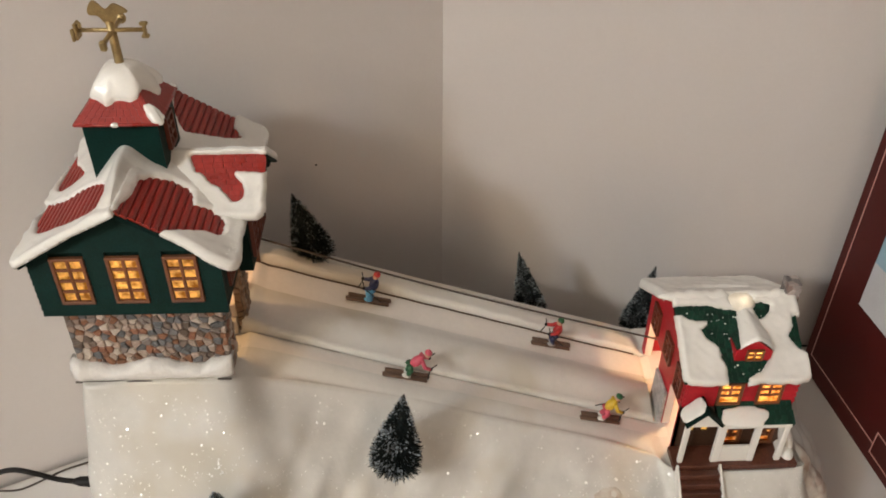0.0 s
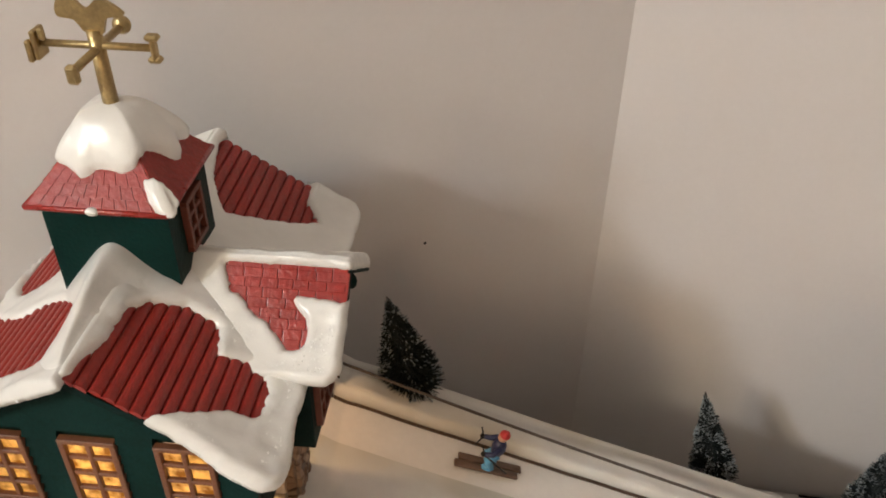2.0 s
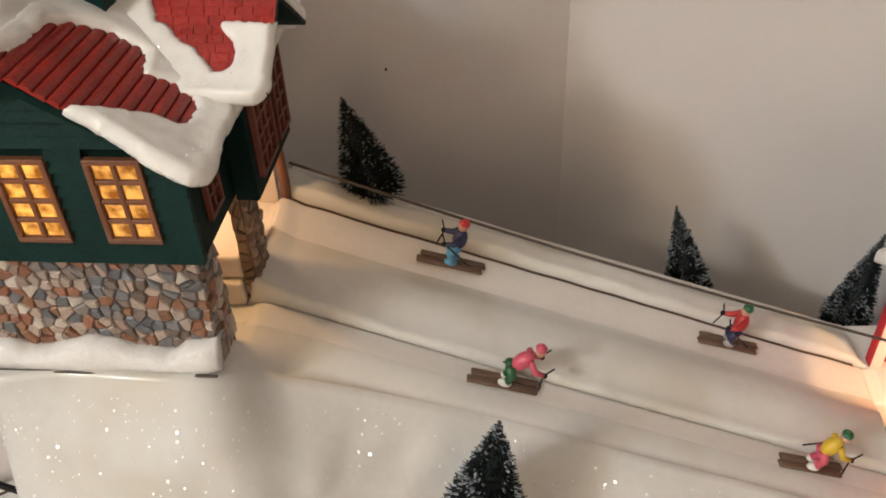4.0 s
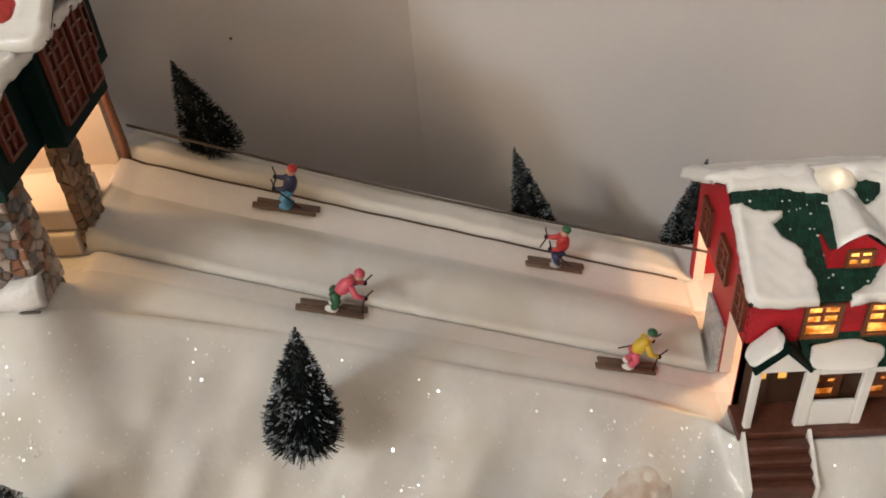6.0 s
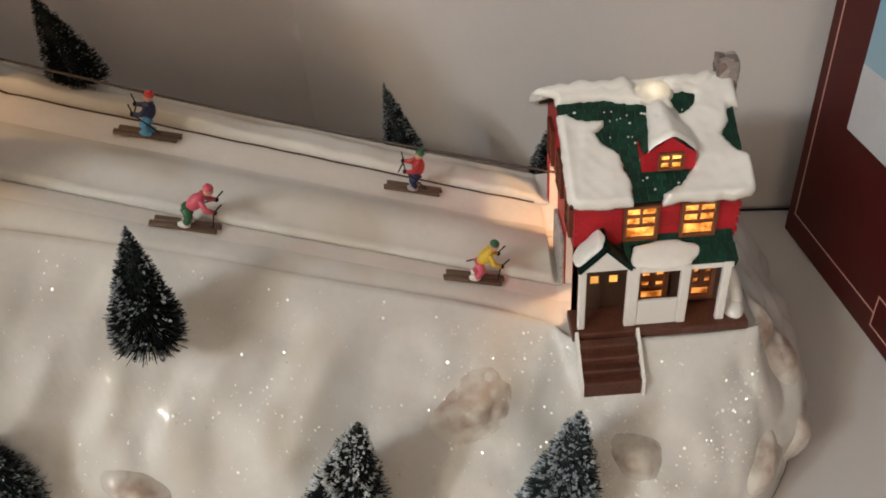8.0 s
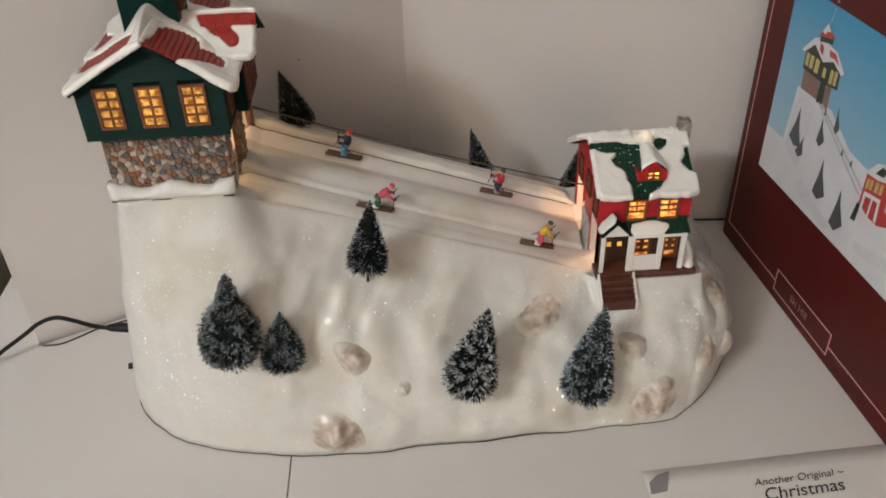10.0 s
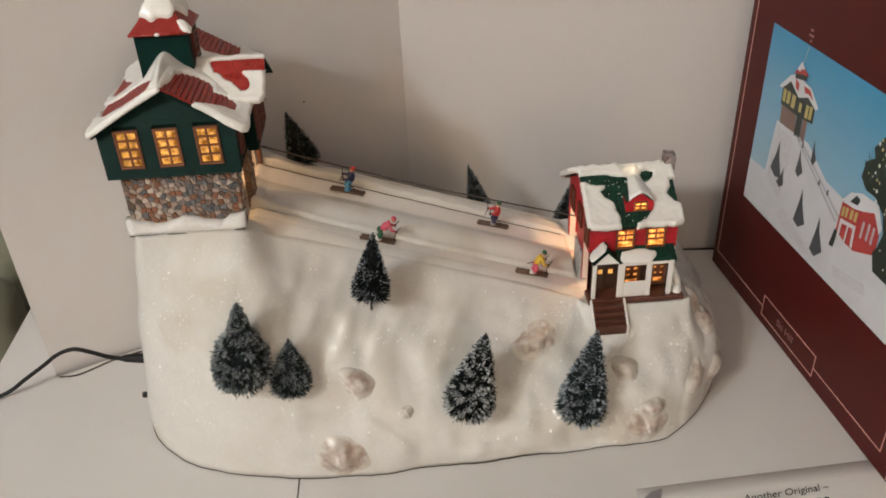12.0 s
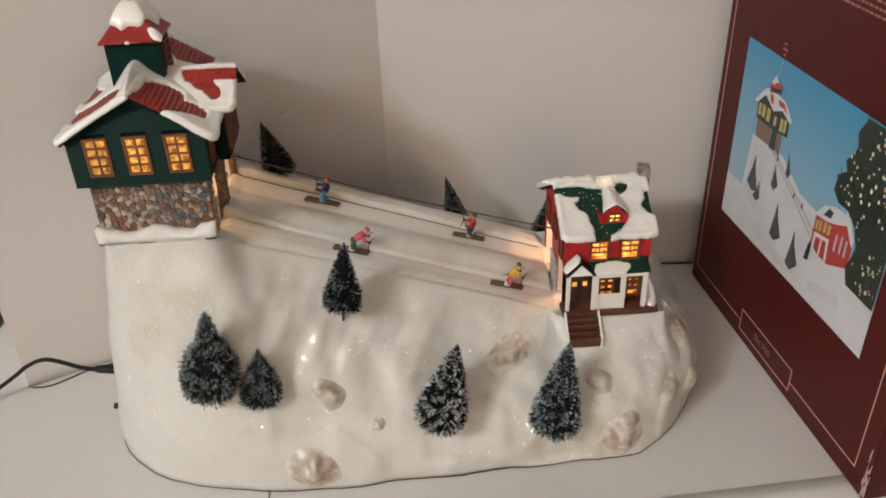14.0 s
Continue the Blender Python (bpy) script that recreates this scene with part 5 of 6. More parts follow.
    # roof
    front = Slope((0.0670, 0.0790, 0.2005), (1, 0, 0), (0, -0.0530, -0.0305), 78, 57.5,
                  [((-4, 7), (11, 6.6), (26, 8), (34, 9.5), (43, 12), (43, 24), (57, 39), (54.5, 45), (48.7, 51), (39.7, 55.5), (39, 64), (26.5, 64), (27.8, 49), (25.3, 42.5), (25.4, 34.7), (16.8, 27.7), (15.2, 23.5),
                    (19.1, 20.6), (19.6, 17.4), (7.5, 16.2), (3.1, 12.7), (-4, 13)),
                   ((50.9, 6.5), (57, 5), (61.7, 7.3), (61.6, 11.8), (56.6, 15.2), (51.5, 16.3)), ((40, 2), (46, 2), 4.5), ((75.0, 15.0), (86, 15), (86, 42), (79.5, 40), (74.0, 34.5), (70.5, 29), (74.0, 22))], (1.0, 2.6, 1.8))
    rear = Slope((0.0660, 0.0790, 0.2005), (1, 0, 0), (0, 0.0550, -0.0330), 79, 64, [((14, 16), (26, 22), 4.0), ((32, 24), (52, 20), 4.5)], (5, 2.5, 2.0))
    for s in (front, rear):
        roof = roof_slab(s, 2.2, DARKGREEN, H, label="green shingled roof slope")
        shingles(s, GREENROOF, roof, 3.2, 3.6, rnd)
        snow_sheet(s, H, 3.0, 2.8, 1.0, label="white snow lying on the roof")
    # flecks of snow on the bare shingles
    for _ in range(46):
        u, v = rnd.uniform(2, 60), rnd.uniform(7, 56)
        if front.snow(u, v) < -1.2:
            w = rnd.uniform(0.25, 0.8)
            part("snow_fleck", blob(bmesh.new(), front.at(u, v, 0.4), (0.001 * w, 0.001 * w * rnd.uniform(0.6, 1.2), 0.0005), seg=6), ROOFSNOW, H, smooth=True)
    # ridge roll of snow
    for xa, xb, m in ((0.0570, 0.1045, 24), (0.1150, 0.1420, 14)):
        bm = tube(bmesh.new(), [(xa + (xb - xa) * i / m, 0.0790 + 0.0006 * math.sin(i * 1.3), 0.2006 + 0.0005 * math.sin(i * 0.7)) for i in range(m + 1)],
                  [0.0008 + 0.0030 * min(1, i / (6 if m > 20 else 3), (m - i) / 3) + 0.0003 * math.sin(i * 1.3) for i in range(m + 1)], 12)
        part("snow_ridge", bm, ROOFSNOW, H, smooth=True)
    # dormer
    dy, za, zd = 0.0410, 0.1955, 0.1865
    bm = panel_with_holes(bmesh.new(), (0.0997, dy, 0.1735), (1, 0, 0), (0, 0, 1), (0, 0.002, 0), (0.0232, zd - 0.1735), [(0.0070, 0.0070, 0.0168, 0.0128)])
    prism(bm, [(0.0997, dy, zd), (0.1229, dy, zd), (0.1113, dy, za)], (0, 0.002, 0))
    for x in (0.0997, 0.1209):
        prism(bm, [(x, dy + 0.002, 0.1735), (x, dy + 0.002, zd), (x, 0.0555, zd)], (0.002, 0, 0))
    bmesh.ops.recalc_face_normals(bm, faces=bm.faces)
    part("dormer", bm, REDWALL, H, "small red gabled dormer")
    lattice_window("window", (0.1062, dy - 0.0005, 0.1797), (1, 0, 0), (0, 0, 1), (0, -1, 0), (0.0110, 0.0088), 2, 2, H, BROWNFRAME, "four small lit panes in the dormer", bar=0.0012, edge=0.0011)
    for sgn in (-1, 1):
        s = Slope((0.1113, dy + 0.0012, 0.1962), (0, 1, 0), (sgn * 0.0120, 0, -0.0086), 31, 14.2, [((-1, 12), (8, 11), (16, 8), (20, 2), (40, 2), (40, 22), (-1, 22))] if sgn < 0 else [], (0.2, 4, 0.2))
        roof = roof_slab(s, 1.4, DARKGREEN, H, label="green dormer roof")
        shingles(s, GREENROOF, roof, 3.2, 3.6, rnd)

    def dormer_snow(i, j):
        u, s = 34.0 * i / 26, 2 * j / 28 - 1
        half = lerp(u, [0, 6, 14, 24, 34], [0.0100, 0.0088, 0.0070, 0.0056, 0.0044]) if s < 0 else 0.0120
        dx = s * half * (1 + 0.05 * noise.noise((u * 0.3, s, 2)))
        z = 0.1966 - 0.717 * (math.sqrt(dx * dx + 0.0018 ** 2) - 0.0018) + 0.0022 * max(0.0, 1 - s ** 4) ** 0.6 * smooth(-1.6, 1.6, u) + 0.0009 * noise.noise((u * 0.12, s * 2, 7)) + 0.0004 * noise.noise((u * 0.35, s * 4, 3))
        return (0.1113 + dx, dy - 0.0012 + 0.001 * u, z - (0.0012 if abs(s) == 1 or i == 0 else 0.0))
    part("snow_cover", grid_bm(27, 29, dormer_snow), ROOFSNOW, H, "rounded snow on the dormer", True)
    # thin snow dome on the ridge beside the dormer, lit by an added lamp
    bm = bmesh.new()
    bmesh.ops.create_icosphere(bm, subdivisions=4, radius=1)
    for v in bm.verts:
        c = v.co
        v.co = Vector((0.1106, 0.0750, 0.1986)) + Vector((c.x * 0.0098, c.y * 0.0072, c.z * 0.0040 + c.y * 0.0018)) * (1 + 0.06 * noise.noise(c * 1.6))
    part("glowing_snow", bm, GLOWSNOW, H, "snow lit warmly by an added lamp under it", True)
    # chimney
    ch = part("chimney", boxed((0.1405, 0.0765, 0.1820), (0.1490, 0.0865, 0.2100), 0.0010), STONEGREY, H, "small grey stone chimney")
    for a, u, w in (((0.1405, 0.0765, 0.1930), (1, 0, 0), (0, -1, 0)), ((0.1405, 0.0865, 0.1930), (0, -1, 0), (-1, 0, 0)), ((0.1490, 0.0765, 0.1930), (0, 1, 0), (1, 0, 0))):
        stone_face(a, u, (0, 0, 1), w, (0.0085 if u[0] else 0.0100, 0.0168), 0.0042, ch, rnd, proud=0.0007, mat=STONEGREY)
    stone_face((0.1405, 0.0765, 0.2100), (1, 0, 0), (0, 1, 0), (0, 0, 1), (0.0085, 0.0100), 0.0042, ch, rnd, proud=0.0007, mat=STONEGREY)
    # porch
    part("porch_floor", boxed((0.0675, 0.0165, 0.1020), (0.1500, 0.0343, 0.1066), 0.0004), PORCH, H, "dark brown porch floor")
    ay0, ay1 = 0.0200, 0.0340
    awn = Slope((0.0915, ay1, 0.1492), (1, 0, 0), (0, -(ay1 - ay0), -0.0072), 49.5, 15.8, [((34.5, -4), (54, -4), (54, 22), (32, 22)), ((-3, -3), (1.6, -3), (1.2, 22), (-3, 22)), ((-3, -3), (54, -3), (54, 2), (34, 4), (20, 2.0), (10, 2.5), (2, 5), (-3, 5))], (0, 0, 0.6))
    roof = roof_slab(awn, 2.0, DARKGREEN, H, label="dark green porch awning")
    shingles(awn, GREENROOF, roof, 3.2, 3.6, rnd)
    pillow(awn.at(17.2, 10.4, 0.0), awn.a, awn.b, (0.0148, 0.0066, 0.0021), H, "snow pillow on the awning", 8)
    part("awning_end", prism(bmesh.new(), [(0.1395, ay0 + 0.001, 0.1382), (0.1395, ay1, 0.1382), (0.1395, ay1, 0.1470), (0.1395, ay0 + 0.001, 0.1402)], (0.0012, 0, 0)), DARKGREEN, H)
    # pediment over the steps
    px0, px1, pm = 0.0688, 0.0945, 0.0816
    pz, ph, py = 0.1425, 0.0135, 0.0190
    part("pediment", prism(bmesh.new(), [(px0 + 0.001, py, pz), (px1 - 0.001, py, pz), (pm, py, pz + ph - 0.0008)], (0, 0.0095, 0)), WHITE, H, "white pediment over the steps")
    for sgn, x in ((-1, px0), (1, px1)):
        s = Slope((pm, py - 0.0006, pz + ph + 0.0006), (0, 1, 0), (x - pm, 0, -ph), 10.0 if sgn > 0 else 15.0, 18.5, [] if sgn < 0 else [((0, 2), (16, 10), 20)], (-1.2, 0, 0.3))
        roof_slab(s, 1.2, DARKGREEN, H, label="dark green pediment slope")
        if sgn < 0:
            pillow(s.at(8.0, 9.2, 0.2), s.b, s.a, (0.0100, 0.0064, 0.0016), H, "rounded snow on the pediment", 3)
    for x0_, x1_ in ((0.0702, 0.0736), (0.0920, 0.0976), (0.1162, 0.1206), (0.1348, 0.1388)):
        part("post", boxed((x0_, 0.0195, 0.1066), (x1_, 0.0225, 0.1418), 0.0005), WHITE, H, "white porch post")
    part("porch_panel", boxed((0.0977, 0.0200, 0.1066), (0.1161, 0.0220, 0.1215), 0.0004), WHITE, H, "white porch panel")
    part("lintel", boxed((0.0977, 0.0200, 0.1385), (0.1395, 0.0224, 0.1412), 0.0003), WHITE, H)
    bm = blob(blob(bmesh.new(), (0.1450, 0.0300, 0.1055), (0.0060, 0.0110, 0.0060), seg=16), (0.1462, 0.0345, 0.1130), (0.0046, 0.0085, 0.0150), 0, Matrix.Rotation(-0.30, 4, "Y"), seg=16)
    part("snow_lump", bm, ROOFSNOW, H, "small snow heap beside the porch", True)
    # steps and their white strings
    steps = 4
    for i in range(steps):
        f = i / (steps - 1)
        y, z = 0.0150 - f * 0.0130, 0.1045 - f * 0.0110
        part("step", boxed((0.0702, y - 0.0050, z - 0.0090), (0.0970, y + 0.0008, z), 0.0007), PORCH, H)
    for x in (0.0685, 0.0970):
        bm = bmesh.new()
        prism(bm, [(x, 0.0165, 0.0980), (x, 0.0165, 0.1085), (x, 0.0010, 0.0960), (x, -0.0030, 0.0935), (x, -0.0034, 0.0840)], (0.0016, 0, 0))
        bmesh.ops.recalc_face_normals(bm, faces=bm.faces)
        part("stair_string", bm, WHITE, H, "white side board of the steps")


GLOWSNOW = pane_material("lit_snow", (0.95, 0.93, 0.88), 0.3, 0.85)
DOORPANE = pane_material("door_pane", (1.0, 0.86, 0.30), 0.25, 0.8)
red_house()


# ---------------------------------------------------------------- bottle-brush trees
def tree(base, tip, radius, mat, frost_mat, frost, label, seed, fat=0.0):
    rnd = random.Random(seed)
    base, tip = Vector(base), Vector(tip)
    T = thing("brush_tree", base, label, "toy tree", "trees on the hill")
    axis = tip - base
    high, up = axis.length, axis.normalized()
    side = up.orthogonal().normalized()
    other = up.cross(side)
    bm = tube(bmesh.new(), [base - up * 0.010 + Vector((0, 0.006, -0.012)), base + axis * 0.5, tip - up * 0.001], [0.0012, 0.0010, 0.0006], 6)
    part("trunk", bm, WIRE, T, "twisted wire stem")

    def reach(t):
        r = (1 - t) ** (0.85 - fat) * (0.90 + 0.10 * smooth(0.0, 0.10, t))
        if fat > 0.2:
            r = (0.84 + 0.16 * smooth(0.0, 0.18, t)) * (1 - t) ** 0.70 * (1 + 0.05 * math.sin(t * 17 + seed))
        if fat > 0.3:
            # a slim crown over a round, full skirt
            r = lerp(t, [0, 0.10, 0.28, 0.45, 0.62, 0.85, 1], [0.84, 1.0, 0.98, 0.74, 0.44, 0.26, 0.04] if fat > 0.45 else [0.82, 1.0, 0.94, 0.72, 0.50, 0.22, 0.04])
        return radius * max(0.035, r) * (1 + 0.06 * math.sin(t * 40 + seed))
    core = bmesh.new()
    ring = 14
    grid_bm(ring, 10, lambda i, j: base + axis * (j / 9 * 0.97) + (side * math.cos(2 * math.pi * i / ring) + other * math.sin(2 * math.pi * i / ring)) * reach(j / 9) * (0.66 if j < 9 else 0.1), True, core)
    needles, white = bmesh.new(), bmesh.new()
    count = int(6800 * (radius / 0.018) * (high / 0.07) ** 0.5)
    for k in range(count):
        t = 1 - math.sqrt(rnd.random())
        t = min(0.985, t)
        if rnd.random() < 0.10 * abs(math.sin(t * 60)):
            continue
        a = 2 * math.pi * rnd.random()
        d = side * math.cos(a) + other * math.sin(a)
        r = reach(t) * rnd.uniform(0.78, 1.06)
        p0 = base + axis * t
        d = (d + up * rnd.uniform(-0.30, 0.34)).normalized()
        q, p = p0 + d * r, p0 + d * r * 0.45
        w = (up * rnd.uniform(-1, 1) + d.cross(up) * rnd.uniform(-1, 1)).normalized() * 0.00030
        needles.faces.new([needles.verts.new(p - w), needles.verts.new(p + w), needles.verts.new(q + w * 0.6), needles.verts.new(q - w * 0.6)])
        clump = smooth(-0.25, 0.35, noise.noise(q * 150 + Vector((seed, 0, 0)))) + 0.8 * smooth(0.72, 0.95, t)
        if rnd.random() < frost * (0.45 + 0.7 * max(0.0, d.dot(Vector((-0.3, -0.5, 0.8))))) * clump:
            c, n = q + d * 0.0003, rnd.uniform(0.0008, 0.0019) * (1.0 if radius > 0.018 else 0.62)
            e = p0 + d * r * rnd.uniform(0.84, 0.95)
            wd = d.cross(Vector((rnd.uniform(-1, 1), rnd.uniform(-1, 1), rnd.uniform(-1, 1)))).normalized() * n * 0.62
            white.faces.new([white.verts.new(e - wd), white.verts.new(e + wd), white.verts.new(c + wd * 0.7), white.verts.new(c - wd * 0.7)])
    part("core", core, mat, T)
    tagged(part("needles", needles, mat, T, "dense stiff bristles"), kind="stuff")
    if frost:
        tagged(part("frost", white, frost_mat, T, "pale frost on the bristle tips"), kind="stuff")
    return T


tree((-0.1150, -0.0060, 0.1485), (-0.1083, -0.0048, 0.2055), 0.0172, PINE, FROSTBLUE, 0.50, "dark bottle-brush tree with light frost on the snow slope", 1)
tree((-0.2180, -0.0470, 0.1060), (-0.2097, -0.0500, 0.1815), 0.0222, BLUEPINE, FROSTDIM, 1.3, "large blue-green bottle-brush tree low on the slope", 2, fat=0.5)
tree((-0.1828, -0.0440, 0.0900), (-0.1788, -0.0430, 0.1385), 0.0172, BLUEPINE, FROSTDIM, 1.3, "small blue-green bottle-brush tree beside the large one", 3, fat=0.4)
tree((-0.0432, -0.0490, 0.0590), (-0.0270, -0.0500, 0.1360), 0.0228, PINE, FROST, 0.85, "heavily frosted bottle-brush tree low on the slope", 4, fat=0.14)
tree((0.0508, -0.0450, 0.0405), (0.0612, -0.0430, 0.1240), 0.0225, BLUEPINE, FROSTBLUE, 0.75, "blue-grey bottle-brush tree below the porch steps", 5, fat=0.14)
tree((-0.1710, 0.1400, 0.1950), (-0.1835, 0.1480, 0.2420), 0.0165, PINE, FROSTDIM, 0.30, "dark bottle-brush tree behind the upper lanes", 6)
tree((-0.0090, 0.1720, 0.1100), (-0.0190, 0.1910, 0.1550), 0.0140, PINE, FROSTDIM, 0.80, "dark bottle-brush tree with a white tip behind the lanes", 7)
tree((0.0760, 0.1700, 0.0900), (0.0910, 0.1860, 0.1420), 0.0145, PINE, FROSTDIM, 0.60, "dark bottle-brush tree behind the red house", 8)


# ---------------------------------------------------------------- the lift rope
def rope_line(name, pts, radius, mat, label, category):
    ob = part(name, tube(bmesh.new(), pts, radius, 8), mat, None, smooth=True)
    return tagged(ob, label, category)


rope_line("lift_rope", [(-0.206 + 0.278 * i / 30, 0.1284 - 0.024 * i / 30, 0.2186 - 0.0793 * i / 30 - 0.0034 * math.sin(math.pi * i / 30)) for i in range(31)], 0.0007, ROPE,
          "thin brown lift rope strung between the buildings", "rope")


# ---------------------------------------------------------------- toy skiers, each one painted piece
def paint(name, colour):
    return material(name, colour, 0.4, vary=0.12, fine=900, coarse=250, bump=0.1)


SKIN = paint("toy_beige", (0.50, 0.27, 0.19))
P_RED, P_GREEN, P_BLUE, P_NAVY = paint("toy_red", (0.45, 0.030, 0.030)), paint("toy_green", (0.020, 0.10, 0.040)), paint("toy_blue", (0.10, 0.32, 0.55)), paint("toy_navy", (0.020, 0.025, 0.080))
P_PINK, P_YELLOW, P_GREY, P_WHITE = paint("toy_pink", (0.55, 0.085, 0.13)), paint("toy_yellow", (0.60, 0.40, 0.030)), paint("toy_grey", (0.33, 0.31, 0.30)), paint("toy_white", (0.70, 0.68, 0.64))


def skier(x, y, coat, legs, hat, boots, label, crouch, face=1.0):
    """A toy skier, simplified to plain rounded forms on two brown skis; face 1 looks down the hill."""
    bm = bmesh.new()
    z = deck(x, y) + 0.0004
    down = math.atan2(deck(x - 0.012, y) - deck(x + 0.012, y), 0.024)
    for s in (-1, 1):
        box(bm, (-0.0152 + 0.0010 * s, 0.0020 * s - 0.0019, -0.0002), (0.0152 + 0.0010 * s, 0.0020 * s + 0.0019, 0.0014), 0.0004, 1, mat=0)
    # boots and legs
    for s in (-1, 1):
        blob(bm, (0.0002 + 0.0008 * s, 0.0022 * s, 0.0024), (0.0032, 0.0019, 0.0018), 4)
        tube(bm, [(0.0, 0.0022 * s, 0.0030), (0.0030 - 0.002 * crouch, 0.0020 * s, 0.0066), (-0.0014 * crouch, 0.0015 * s, 0.0110)], [0.0018, 0.0019, 0.0022], 8, 2)
    # trunk leaning forward, arms, head and cap
    lean = 0.0052 * crouch
    blob(bm, (lean * 0.55, 0, 0.0146), (0.0034, 0.0035, 0.0054), 1, Matrix.Rotation(0.55 * crouch, 4, "Y"), 12)
    for s in (-1, 1):
        tube(bm, [(lean * 0.9, 0.0032 * s, 0.0178), (lean + 0.0026, 0.0048 * s, 0.0140), (lean + 0.0062, 0.0050 * s, 0.0136)], [0.0014, 0.0014, 0.0011], 8, 1)
        blob(bm, (lean + 0.0068, 0.0050 * s, 0.0136), (0.0012, 0.0012, 0.0012), 6)
        tube(bm, [(lean + 0.0090, 0.0052 * s, 0.0188), (lean + 0.0062, 0.0051 * s, 0.0134), (lean - 0.0072 * s, 0.0060 * s, 0.0055)], 0.00038, 6, 6)
    hx = lean * 1.5
    blob(bm, (hx, 0, 0.0216), (0.0023, 0.0023, 0.0025), 5, None, 12)
    blob(bm, (hx - 0.0003, 0, 0.0232), (0.0025, 0.0025, 0.0018), 3, None, 12)
    blob(bm, (hx - 0.0010, 0, 0.0250), (0.0008, 0.0008, 0.0008), 3, None, 8)
    m = Matrix.Translation((x, y, z)) @ Matrix.Rotation(down, 4, "Y") @ (Matrix.Rotation(math.pi, 4, "Z") if face < 0 else Matrix()) @ Matrix.Rotation(0.10, 4, "Z")
    bmesh.ops.transform(bm, matrix=m, verts=bm.verts)
    ob = part("toy_skier", bm, [SKI, coat, legs, hat, boots, SKIN, BLACK], None, smooth=True)
    return tagged(ob, label, "toy skier", "skiers on the lanes")


skier(-0.1080, 0.0530, P_PINK, P_GREEN, P_PINK, P_WHITE, "crouching toy skier painted pink on brown skis", 1.0)
skier(0.0240, 0.0530, P_YELLOW, P_PINK, P_GREEN, P_WHITE, "toy skier painted yellow with a green cap", 0.5)
skier(-0.1330, 0.1075, P_NAVY, P_BLUE, P_RED, P_BLUE, "toy skier painted navy and light blue with a red cap", 0.15, -1)
skier(-0.0040, 0.1075, P_RED, P_NAVY, P_GREEN, P_GREY, "toy skier painted red with a green cap", 0.3, -1)


